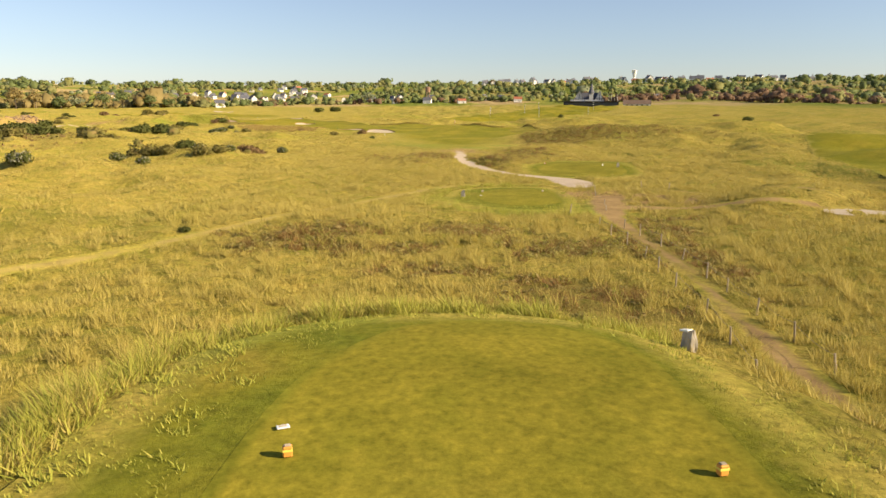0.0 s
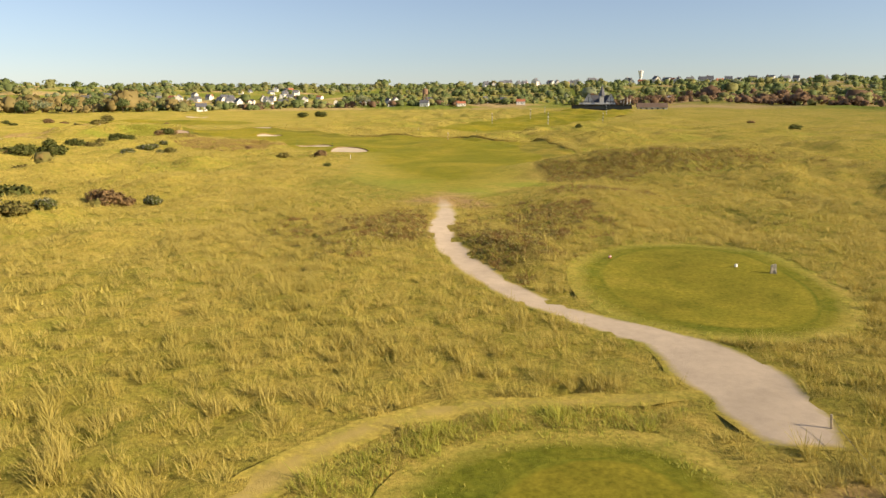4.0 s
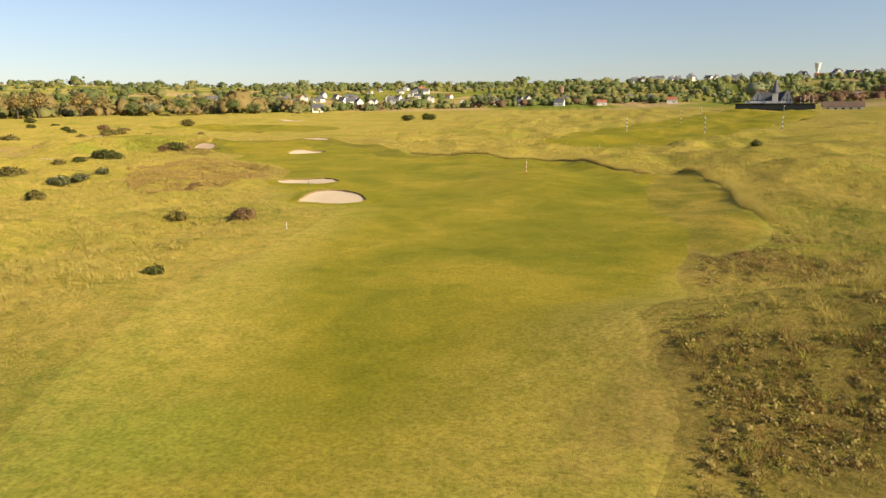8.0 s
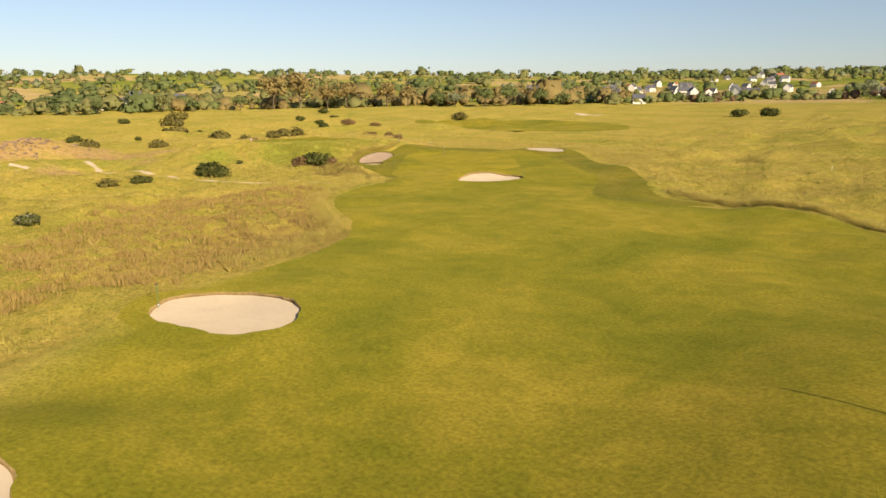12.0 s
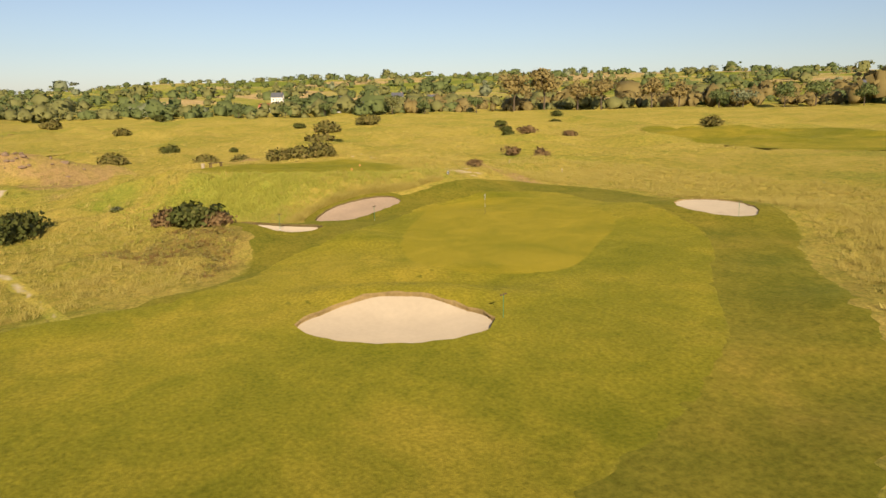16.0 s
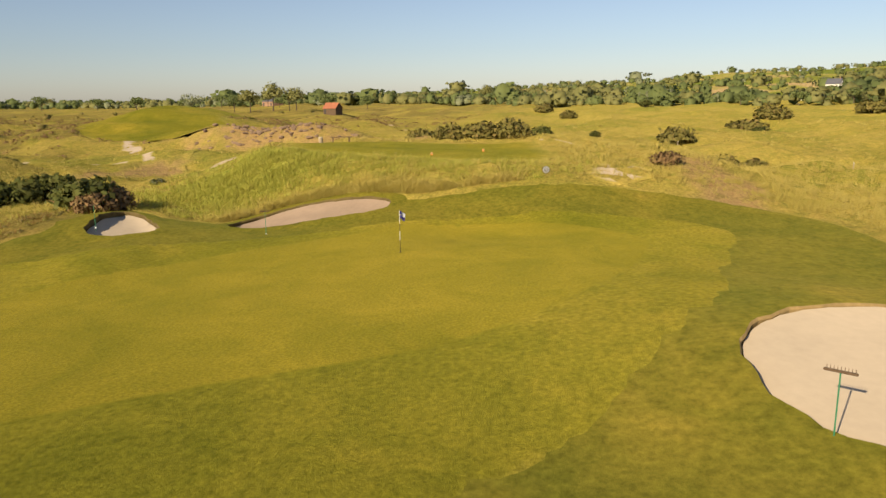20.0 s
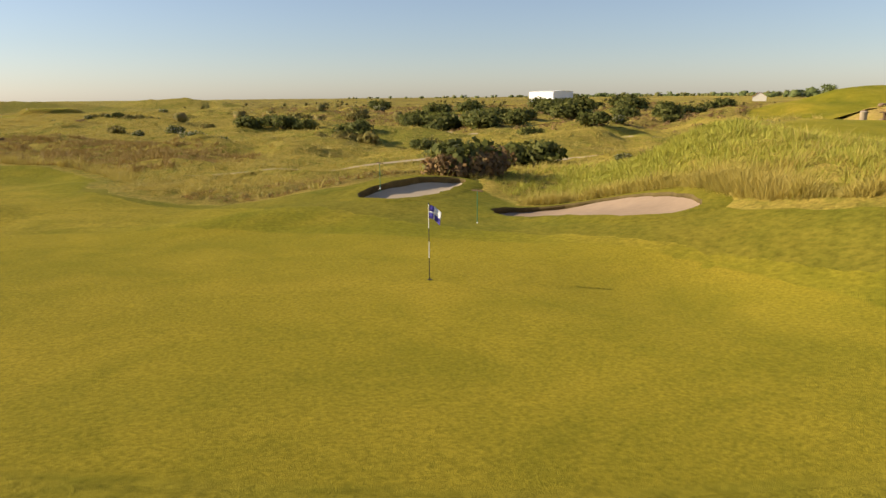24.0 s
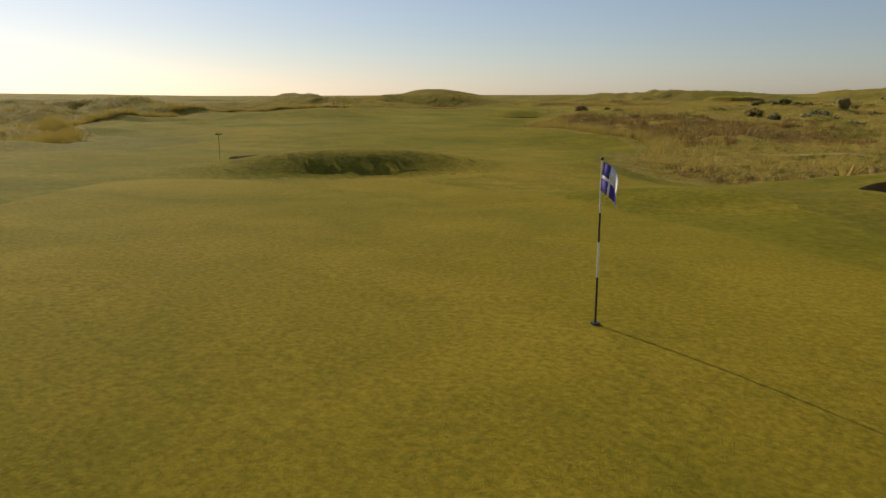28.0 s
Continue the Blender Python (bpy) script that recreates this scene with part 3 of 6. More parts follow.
BUNKERS = [  # centre, outline
    ("deep sand bunker with a turf lip beside the fairway", rounded([(-16.2, 234), (-16.5, 237.3), (-15.5, 240), (-12.5, 240.8), (-9.3, 239.2), (-7.5, 236.8), (-7.9, 234.5), (-10.3, 233.2), (-13.7, 233.5)], 0.5)),
    ("round sand bunker with a turf lip beside the fairway", rounded([(-28, 256), (-28.9, 259), (-26.6, 262.2), (-23.4, 262.7), (-20.2, 261.6), (-18.4, 258.8), (-19.6, 256), (-22.4, 255.4), (-25.7, 254.9)], 0.5)),
    ("wide raised sand bunker with a dry grass lip before the green", rounded([(-53.8, 327.0), (-55.4, 330.3), (-54.1, 333.6), (-51.4, 336.1), (-48.5, 336.9), (-46.4, 335.2), (-46.5, 332.0), (-48.2, 329), (-50.9, 327)], 0.5)),
    ("small sunken sand bunker with a shaded lip beside the green", rounded([(-78.7, 335.6), (-79.7, 333.7), (-81.8, 332.6), (-84, 331.8), (-85.8, 331.7), (-85.5, 333.2), (-83.9, 335.2), (-82, 337.2), (-80.4, 338.1), (-79.1, 337.3)], 0.4)),
    ("long sand bunker under an overhanging grass bank beside the green", rounded([(-84.2, 341.6), (-85.6, 340.0), (-88.2, 340.4), (-90.0, 343.2), (-90.3, 347), (-89.8, 349.7), (-88.5, 350.4), (-86.8, 349.5), (-85.4, 347.0), (-84.6, 344.0)], 0.4)),
    ("sand bunker with a ragged grass edge beside the green", rounded([(-62.8, 369.2), (-65.3, 370.0), (-67.2, 372.0), (-67.8, 374.8), (-65.8, 376.5), (-61.6, 375.8), (-58.6, 373.6), (-57.7, 371.4), (-59.6, 369.7)], 0.5)),
]
PITS = [b for _, b in BUNKERS]
UPPER_TEE = rounded([(-103.6, 336), (-100.4, 342), (-98.6, 348), (-98, 353.5), (-99, 358), (-104, 360), (-112, 358.5), (-118, 356), (-117, 348.5), (-119, 341.5), (-118.5, 334), (-111.5, 331.5)])
RANGE = rounded([(11, 376), (38, 352), (70, 402), (100, 460), (135, 530), (168, 606), (160, 640), (120, 640), (75, 560), (31, 462)], 6)
FAR_LAWNS = [rounded([(-160, 470), (-120, 455), (-90, 480), (-110, 520), (-160, 530), (-200, 500)], 6), rounded([(62, 82), (76, 76), (94, 110), (106, 160), (96, 176), (82, 150), (66, 112)], 4),
             rounded([(-170, 300), (-200, 270), (-260, 250), (-300, 190), (-260, 180), (-210, 220), (-165, 262)], 5)]


BRANCH_NEAR = ribbon_outline([(17.5, 63), (22, 62.6), (27, 61.5), (34, 60), (44, 58)], [3.0, 2.2, 1.7, 1.5, 1.2])
BRANCH_FAR = ribbon_outline([(21, 78.5), (25, 75), (28.4, 71.5), (31, 67.5), (38, 62)], [1.2, 1.2, 1.4, 1.4, 1.0])
SEMI_ROUGH = rounded([(30.5, 205.5), (33, 203.5), (38, 209.1), (41.09, 220.9), (40.45, 230.26), (42.48, 244.08), (43.45, 258.4), (40.85, 275.21), (33.91, 280.3), (28.87, 256.71), (26.87, 242.52), (26.84, 230.57), (27.84, 215.88)], 1.5)
MOWN = [grown(FAIRWAY, 0.6), SURROUND, SEMI_ROUGH, TEE_BACK_APRON, TEE_MID_APRON, TEE_FRONT_APRON, SAND_PATH, DIRT_PATH, BRANCH_NEAR, BRANCH_FAR, TRACK, GREEN_TRACK] + [grown(p, 0.8 if k in (3, 4) else 2.4) for k, p in enumerate(PITS)] + FAR_LAWNS + [RANGE, UPPER_TEE]


def free(x, y):
    """Where no lawn, path or bunker lies."""
    ok = np.ones(len(x), bool)
    for p in MOWN:
        ok &= ~inside(p, x, y)
    return ok


# ---- ground ----
def shorn(x, y):
    """0 beside the lawns, where the rough is kept short, to 1 in the open dunes."""
    d = np.where(inside(FAIRWAY, x, y) | inside(SURROUND, x, y), 0.0, np.minimum(edge_distance(FAIRWAY, x, y), edge_distance(SURROUND, x, y)))
    wide = 1.5 + 9.0 * step(250, 215, y) + 7.0 * step(190, 160, y)
    tee = np.minimum(np.where(inside(TEE_MID_APRON, x, y), 0, edge_distance(TEE_MID_APRON, x, y)), np.where(inside(TEE_BACK_APRON, x, y), 0, edge_distance(TEE_BACK_APRON, x, y)))
    return (0.12 + 0.88 * step(0, 1, d / wide)) * (0.35 + 0.65 * step(0, 3.0, tee))


def grid_line(lo, hi, fine, reach_lo, reach_hi):
    """Positions with a fine middle and steps that grow outwards."""
    out = list(np.arange(lo, hi + fine / 2, fine))
    s, v = fine, lo
    while v > reach_lo:
        s *= 1.09
        v -= s
        out.insert(0, v)
    s, v = fine, out[-1]
    while v < reach_hi:
        s *= 1.09
        v += s
        out.append(v)
    return np.array(out)


def build_ground():
    xs, ys = grid_line(-135, 75, 0.95, -4200, 4200), grid_line(-4, 405, 0.95, -4200, 4600)
    gx, gy = np.meshgrid(xs, ys)
    x, y = gx.ravel(), gy.ravel()
    z = terrain(x, y)
    off = np.abs(x - np.interp(y, *AXIS))
    rough = free(x, y) & (np.hypot(x + 30, y - 200) < 420)
    rough = np.flatnonzero(rough)
    hx, hy = x[rough], y[rough]
    z[rough] += shorn(hx, hy) * (0.13 * rolls(hx, hy, 4.2, 91, 9) + 0.09 * rolls(hx, hy, 2.4, 92, 9))
    for b in PITS:
        z[inside(grown(b, 0.5), x, y)] -= 1.6
    for b in FAR_LAWNS + [RANGE]:
        z[inside(grown(b, -2.5), x, y)] -= 0.9
    nx, ny = len(xs), len(ys)
    i = np.arange(nx * ny).reshape(ny, nx)
    f = np.stack([i[:-1, :-1], i[:-1, 1:], i[1:, 1:], i[1:, :-1]], -1).reshape(-1, 4)
    r = np.hypot(x + 30, y - 200)
    grown_with = growth(x, y)
    az = np.degrees(np.arctan2(-(x + 30), y - 200))
    field = step(600, 700, r) * step(6, 14, hill_rise(az))
    me = solid("ground", np.column_stack([x, y, z]), f, M_GROUND, True, {**grown_with, "field": field})
    return tagged(new("ground", me), "rolling dune grassland of straw-coloured and green rough grass", "ground", kind="structure")


ground = build_ground()
HOLES = [grown(p, 0.9) for p in PITS]


def lay(name, label, category, poly, spacing, lift, material, holes=HOLES, edge=0.0, soft=0.8, low=0.015):
    return tagged(new(name, sheet(name, poly, spacing, lift, material, holes, edge, 3, soft, low)), label, category, kind="structure")


lay("fairway", "mown green fairway with faint mowing lines", "fairway", FAIRWAY, 0.95, 0.06, M_FAIR, low=-0.04,
    soft=lambda x, y: 0.35 + 20.0 * step(208, 158, y) * step(42, 22, x) + 8.0 * step(275, 235, y) * step(8, -2, x) + 1.2 * step(318, 330, y))
lay("putting_green", "smooth close-cut yellowish putting green", "putting green", GREEN, 0.9, 0.10, M_GREEN, soft=0.5, low=0.063)
lay("semi_rough", "half-long grass between the fairway and the tall rough", "grass", SEMI_ROUGH, 1.0, 0.045, M_SEMI, soft=2.0)
lay("green_surround", "darker and longer mown grass round the green and its bunkers", "grass", SURROUND, 0.95, 0.045, M_APRON, soft=1.4, low=-0.05)
for nm, ap, te in (("back", TEE_BACK_APRON, TEE_BACK), ("middle", TEE_MID_APRON, TEE_MID), ("front", TEE_FRONT_APRON, TEE_FRONT)):
    lay("tee_apron", "longer green grass round a mown tee", "grass", ap, 1.0, 0.04, M_LUSH, soft=2.4)
    lay("tee", "close-mown tee lawn with worn patches", "tee", te, 1.0, 0.075, M_TEE, soft=0.5, low=0.047)
lay("sand_path", "pale sandy footpath between dune grasses", "path", SAND_PATH, 0.7, 0.05, M_PATH, (), 0.10, soft=lambda x, y: 0.8 + 1.2 * step(128, 142, y))
lay("earth_path", "trodden bare earth path beside a rope fence", "path", DIRT_PATH, 0.7, 0.05, M_DIRT, (), 0.15, soft=1.0)
lay("earth_path", "bare earth path branching off through the rough", "path", BRANCH_NEAR, 0.7, 0.05, M_DIRT, (), 0.2, soft=0.9)
lay("earth_path", "bare earth path branching off beside the long grass", "path", BRANCH_FAR, 0.7, 0.05, M_DIRT, (), 0.2, soft=0.9)
lay("grass_track", "worn straw-coloured track across the rough", "path", TRACK, 0.7, 0.04, M_TRACK, (), 0.15, soft=1.2)
lay("grass_track", "pale bare earth track winding through the rough behind the fairway", "path", GREEN_TRACK, 0.7, 0.05, M_PATH, (), 0.15, soft=1.0)


def bunker(label, poly, seed, deep=1.0, turf=M_TURF, collar=1.0, slope=0.0, turf_collar=None):
    """A sand bowl with a turf wall and a grass collar."""
    c = poly.mean(0)
    ob = thing("bunker", label, "sand bunker", (c[0], c[1], height(*c)), group="bunkers of the hole")
    base = np.array([c[0], c[1], height(*c)])
    n = len(poly)
    g = np.random.RandomState(seed)
    ragged = 0.07 * np.array([math.sin(k * 1.7 + seed) + g.uniform(-0.7, 0.7) for k in range(n)])

    def ring(d, dz, jag=0.0):
        p = grown(poly, d) + (p_dir * (ragged * jag - (np.clip(p_dir @ np.array([-0.8, 0.6]), 0, 1) * slope if d < 0 else 0.0))[:, None])
        return np.column_stack([p, terrain(p[:, 0], p[:, 1]) + dz]) - base

    e = np.roll(poly, -1, 0) - np.roll(poly, 1, 0)
    p_dir = np.stack([e[:, 1], -e[:, 0]], 1) / np.maximum(np.hypot(e[:, 0], e[:, 1]), 1e-6)[:, None]

    def loft(rings):
        v = np.vstack(rings)
        f = []
        for k in range(len(rings) - 1):
            a = np.arange(n) + k * n
            b = np.roll(np.arange(n), -1) + k * n
            f.append(np.stack([a, b, b + n, a + n], 1))
        return v, np.vstack(f)

    v, f = loft([ring(2.2 * collar, -0.03), ring(1.5 * collar, 0.06), ring(0.6 * collar, 0.10), ring(0.05, 0.09, 1.0)])
    part("collar", solid("collar", v, f, M_FAIR if turf_collar is None else turf_collar, True), None, ob, "grass collar")
    v, f = loft([ring(0.05, 0.09, 1.0), ring(0.0, 0.0, 1.0), ring(0.05, -0.16, 0.6), ring(-0.10, -0.46 * deep, 0.4)])
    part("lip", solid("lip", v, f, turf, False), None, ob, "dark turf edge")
    # sand bowl: rings shrinking to the middle
    rings = []
    back = np.clip(p_dir @ np.array([-0.5, 0.87]), -0.2, 1.0) * 0.5 + 0.3
    for s, dz in ((1.0, -0.36), (0.9, -0.42), (0.72, -0.50), (0.5, -0.56), (0.28, -0.58), (0.08, -0.58)):
        p = c + (grown(poly, 0.0) - c) * s
        rings.append(np.column_stack([p, terrain(p[:, 0], p[:, 1]) + dz * deep + 0.22 * (1 - back) * s ** 3 + 0.03 * rolls(p[:, 0], p[:, 1], 2.5, seed)]) - base)
    v, f = loft(rings)
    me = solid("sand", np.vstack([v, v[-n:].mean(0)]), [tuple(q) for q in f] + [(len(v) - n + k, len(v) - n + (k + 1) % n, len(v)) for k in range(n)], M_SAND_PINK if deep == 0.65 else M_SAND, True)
    part("sand", me, None, ob, "raked pale sand")
    return ob


for k, (lab, b) in enumerate(BUNKERS):
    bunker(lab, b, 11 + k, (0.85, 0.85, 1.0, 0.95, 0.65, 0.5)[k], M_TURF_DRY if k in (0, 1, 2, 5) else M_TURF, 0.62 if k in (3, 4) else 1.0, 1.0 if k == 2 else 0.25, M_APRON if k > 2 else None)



# ---- grasses ----
def tufts(xy, tall, spread, blades, lean, seed, width=0.045):
    """Fans of fine blades, each a narrow triangle that leans away from the middle of its tuft."""
    g = np.random.RandomState(seed)
    n = len(xy)
    size = g.uniform(0.6, 1.4, n) * (1 + 0.22 * rolls(xy[:, 0], xy[:, 1], 5.5, 37) + 0.40 * rolls(xy[:, 0], xy[:, 1], 1.7, 38))
    out = g.normal(0, 1, (n * blades, 2))
    bx = np.repeat(xy, blades, 0) + out * spread * 0.6
    bz = terrain(bx[:, 0], bx[:, 1]) - 0.03
    h = np.repeat(np.clip(size, 0.22, 2.3) * tall, blades) * g.uniform(0.55, 1.25, n * blades)
    a = g.uniform(0, 6.283, n * blades)
    w = width * g.uniform(0.7, 1.6, n * blades)
    side = np.stack([np.cos(a) * w, np.sin(a) * w], 1)
    bend = (out * 0.55 + g.normal(0, 0.6, (n * blades, 2))) * lean * h[:, None] + np.array([-0.14, 0.07]) * h[:, None]
    v = np.empty((n * blades, 3, 3))
    v[:, 0, :2], v[:, 1, :2], v[:, 2, :2] = bx - side, bx + side, bx + bend
    v[:, 0, 2] = v[:, 1, 2] = bz
    v[:, 2, 2] = bz + h
    return v.reshape(-1, 3), np.arange(n * blades * 3).reshape(-1, 3)


def scatter(lo, hi, dense, seed):
    """Places by a density that falls off away from the hole's middle line."""
    g = np.random.RandomState(seed)
    area = (hi[0] - lo[0]) * (hi[1] - lo[1])
    n = int(area * dense)
    x, y = g.uniform(lo[0], hi[0], n), g.uniform(lo[1], hi[1], n)
    off = np.abs(x - np.interp(y, *AXIS))
    want = np.interp(off, [0, 18, 30, 50, 90, 130], [1, 1, 0.45, 0.2, 0.08, 0.03])
    clump = 0.25 + 0.75 * step(-0.5, 0.7, 0.7 * rolls(x, y, 3.2, 31) + 0.6 * rolls(x, y, 1.7, 38) + 0.5 * rolls(x, y, 14, 32))
    keep = g.uniform(0, 1, n) < want * clump
    x, y = x[keep], y[keep]
    keep = free(x, y)
    x, y = x[keep], y[keep]
    keep = (g.uniform(0, 1, len(x)) < 0.15 + 0.85 * shorn(x, y)) | in_any(HEATH, x, y)
    return x[keep], y[keep]


def grass(name, label, xy, tall, spread, blades, lean, seed, material, width=0.045):
    v, f = tufts(xy, tall, spread, blades, lean, seed, width)
    return tagged(new(name, solid(name, v, f, material)), label, "grass", kind="stuff")


def in_any(spots, x, y, grow=1.0):
    r = np.zeros(len(x), bool)
    for cx, cy, rx, ry in spots:
        r |= np.hypot((x - cx) / (rx * grow), (y - cy) / (ry * grow)) + 0.35 * rolls(x, y, 9, 33) + 0.25 * rolls(x, y, 2.5, 34) < 0.85
    return r


REEDS = rounded([(-29.5, 271), (-40, 286), (-50, 291), (-59, 304), (-66, 307), (-73, 300), (-76, 288), (-64, 268), (-52, 250), (-40, 240), (-33, 258)], 2.0)
gx, gy = scatter((-135, 2), (75, 405), 9.0, 101)
brown = in_any(HEATH, gx, gy)
green_spot = in_any(LUSH, gx, gy)
reed_spot = inside(REEDS, gx, gy)
pick = ~(brown | green_spot | reed_spot)
grass("rough_grass", "tall straw-coloured rough grass", np.stack([gx[pick], gy[pick]], 1), 0.40 * (0.3 + 0.7 * shorn(gx[pick], gy[pick])), 0.17, 13, 0.5, 7, M_BLADE, 0.012)
grass("heath_plants", "low brown heath plants among the grass", np.stack([gx[brown], gy[brown]], 1), 0.24 * (0.5 + 0.5 * shorn(gx[brown], gy[brown])), 0.22, 11, 0.8, 8, M_BLADE_BROWN, 0.014)
grass("lush_grass", "long fresh green grass", np.stack([gx[green_spot], gy[green_spot]], 1), 0.40 * (0.25 + 0.75 * shorn(gx[green_spot], gy[green_spot])), 0.18, 14, 0.4, 9, M_BLADE_GREEN, 0.013)
hg_ = np.random.RandomState(6)
spots = []
for cx, cy, rx_, ry_ in HEATH:
    k = int(rx_ * ry_ * 24)
    spots.append(np.stack([hg_.uniform(cx - 1.3 * rx_, cx + 1.3 * rx_, k), hg_.uniform(cy - 1.3 * ry_, cy + 1.3 * ry_, k)], 1))
spots = np.vstack(spots)
spots = spots[in_any(HEATH, spots[:, 0], spots[:, 1]) & free(spots[:, 0], spots[:, 1])]
cut = int(len(spots) * 0.68)
spots = spots[hg_.permutation(len(spots))]
grass("heath_plants", "low bushy brown heath plants", spots[:cut], 0.28, 0.17, 10, 0.75, 61, M_BLADE_BROWN, 0.016)
grass("heath_grass", "short green grass among the heath plants", spots[cut:], 0.30, 0.15, 12, 0.55, 62, M_BLADE_GREEN, 0.013)


def heath_cushions(xy, seed, low=0.13, high=0.34, material=M_HEATHER, label="low cushions of reddish-brown heather"):
    """Low rounded cushions of small leaves."""
    g = np.random.RandomState(seed)
    k, n = 15, len(xy)
    d = g.normal(0, 1, (n * k, 3))
    d[:, 2] = np.abs(d[:, 2])
    d /= np.linalg.norm(d, axis=1, keepdims=True)
    size = np.repeat(g.uniform(low, high, n), k)[:, None]
    p = np.column_stack([np.repeat(xy, k, 0), np.repeat(terrain(xy[:, 0], xy[:, 1]), k)]) + d * size * np.array([1, 1, 0.85])
    u = np.cross(d + g.normal(0, 0.5, d.shape), g.normal(0, 1, d.shape))
    u /= np.maximum(np.linalg.norm(u, axis=1, keepdims=True), 1e-6)
    w = np.cross(u, d)
    s = size * g.uniform(0.16, 0.32, (n * k, 1))
    v, nrm = facing(np.stack([p - u * s, p - w * s, p + u * s, p + w * s], 1), d + 0.3 * g.normal(0, 1, d.shape))
    me = solid("heath_cushions", v.reshape(-1, 3), np.arange(len(nrm)).reshape(-1, 4), material, normals=nrm)
    return tagged(new("heath_cushions", me), label, "heather", kind="stuff")


heath_cushions(spots[::2] + hg_.normal(0, 0.12, spots[::2].shape), 63)
# Clumps added over the real scrub to darken the backlit seaward dunes.
wx, wy = hg_.uniform(-330, -66, 30000), hg_.uniform(-60, 320, 30000)
wk = (growth(wx, wy)["heath"] > hg_.uniform(0.1, 0.75, 30000)) & free(wx, wy)
heath_cushions(np.stack([wx[wk], wy[wk]], 1), 64, 0.28, 0.75, M_GORSE_DRY, "brown heath and bramble clumps over the seaward dunes")
tx, ty = hg_.uniform(-60, 60, 11000), hg_.uniform(24, 215, 11000)
tk = (rolls(tx, ty, 5, 93) + 0.7 * rolls(tx, ty, 16, 94) > 0.25) & free(tx, ty)
tk &= shorn(tx, ty) > 0.7
grass("tussocks", "tall bunched tussocks in the rough", np.stack([tx[tk], ty[tk]], 1), 0.50, 0.16, 14, 0.5, 65, M_BLADE, 0.022)
rg = np.random.RandomState(5)
rx, ry = rg.uniform(-78, -28, 9000), rg.uniform(238, 310, 9000)
ok = inside(REEDS, rx, ry) & free(rx, ry)
grass("reddish_grass", "dense reddish-brown seeding grass", np.stack([rx[ok], ry[ok]], 1), 0.42, 0.25, 12, 0.4, 10, M_BLADE_RED, 0.03)


fg = np.random.RandomState(55)
fx, fy = fg.uniform(-260, 150, 42000), fg.uniform(-60, 540, 42000)
foff = np.abs(fx - np.interp(fy, *AXIS))
fk = (foff > 26) & (fg.uniform(0, 1, 42000) < 0.85 * step(-0.9, 0.6, rolls(fx, fy, 7, 35) + 0.5 * rolls(fx, fy, 30, 36)) * np.interp(foff, [26, 60, 200], [1, 0.8, 0.5]))
fx, fy = fx[fk], fy[fk]
fk = free(fx, fy) & ~inside(UPPER_TEE, fx, fy) & ~inside(RANGE, fx, fy)
grass("dune_grass", "coarse tussocks of straw-coloured dune grass", np.stack([fx[fk], fy[fk]], 1), 0.34, 0.42, 9, 0.6, 56, M_BLADE, 0.06)


def edge_grass(name, label, line, band, count, tall, seed, material):
    """A taller fringe along a line."""
    g = np.random.RandomState(seed)
    p = np.array(line, float)
    t = np.concatenate([[0], np.cumsum(np.hypot(*np.diff(p, axis=0).T))])
    s = g.uniform(0, t[-1], count)
    x, y = np.interp(s, t, p[:, 0]) + g.normal(0, band, count), np.interp(s, t, p[:, 1]) + g.normal(0, band, count)
    ok = free(x, y)
    return grass(name, label, np.stack([x[ok], y[ok]], 1), tall, 0.18, 13, 0.6, seed, material, 0.013)


edge_grass("fringe_grass", "tall grass fringe beside the fairway", [(41.52, 222.64), (41.06, 230.08), (43.28, 244.3), (44.36, 258.6), (41.41, 276.02), (35.74, 279.28), (29.45, 288.92), (20.49, 303.6), (10, 315), (-3.95, 323.15), (-14.93, 328.22), (-21, 336)], 0.7, 9000, 0.62, 41, M_BLADE)
edge_grass("fringe_grass", "tall grass fringe beside the fairway", [(-34, 268), (-38.5, 284), (-50, 293.5), (-59.5, 303), (-63.5, 313)], 1.2, 2600, 0.55, 42, M_BLADE)
edge_grass("fringe_grass", "long green grass behind the tee", [(-8.5, 12), (-7.5, 17), (-5.3, 21), (-1.1, 22.4), (4.3, 22.2), (7.5, 21)], 0.9, 1300, 0.42, 43, M_BLADE_GREEN)
edge_grass("fringe_grass", "long straw-coloured grass behind the tee", [(-9.5, 12), (-8.5, 18), (-6, 22), (-1.1, 24), (4.5, 24), (8.5, 22.5)], 1.3, 2200, 0.42, 48, M_BLADE)
edge_grass("fringe_grass", "long green grass beside the tee", [(1, 61), (1.2, 70), (3, 78.27), (8.03, 81.46), (14.06, 81.03)], 1.0, 800, 0.28, 44, M_BLADE_GREEN)
edge_grass("bank_grass", "long drooping straw grass on the bank above the bunkers", [(-86.6, 337.9), (-89.6, 339.4), (-91.3, 343), (-91.8, 347), (-91.3, 350.6), (-90.6, 353.5), (-92.4, 358)], 0.55, 4200, 0.46, 45, M_BLADE)
edge_grass("bank_grass", "long drooping straw grass beside the bunker", [(-73.5, 381), (-68, 383), (-60, 383), (-52, 381), (-44, 374), (-36, 366)], 2.2, 3000, 0.45, 46, M_BLADE)
edge_grass("bank_grass", "long yellow-green grass on the slope below the upper tee", [(-91, 330), (-94.8, 338.09), (-96.69, 346.09), (-96, 354), (-99, 358)], 3.6, 3600, 0.30, 47, M_BLADE_GREEN)

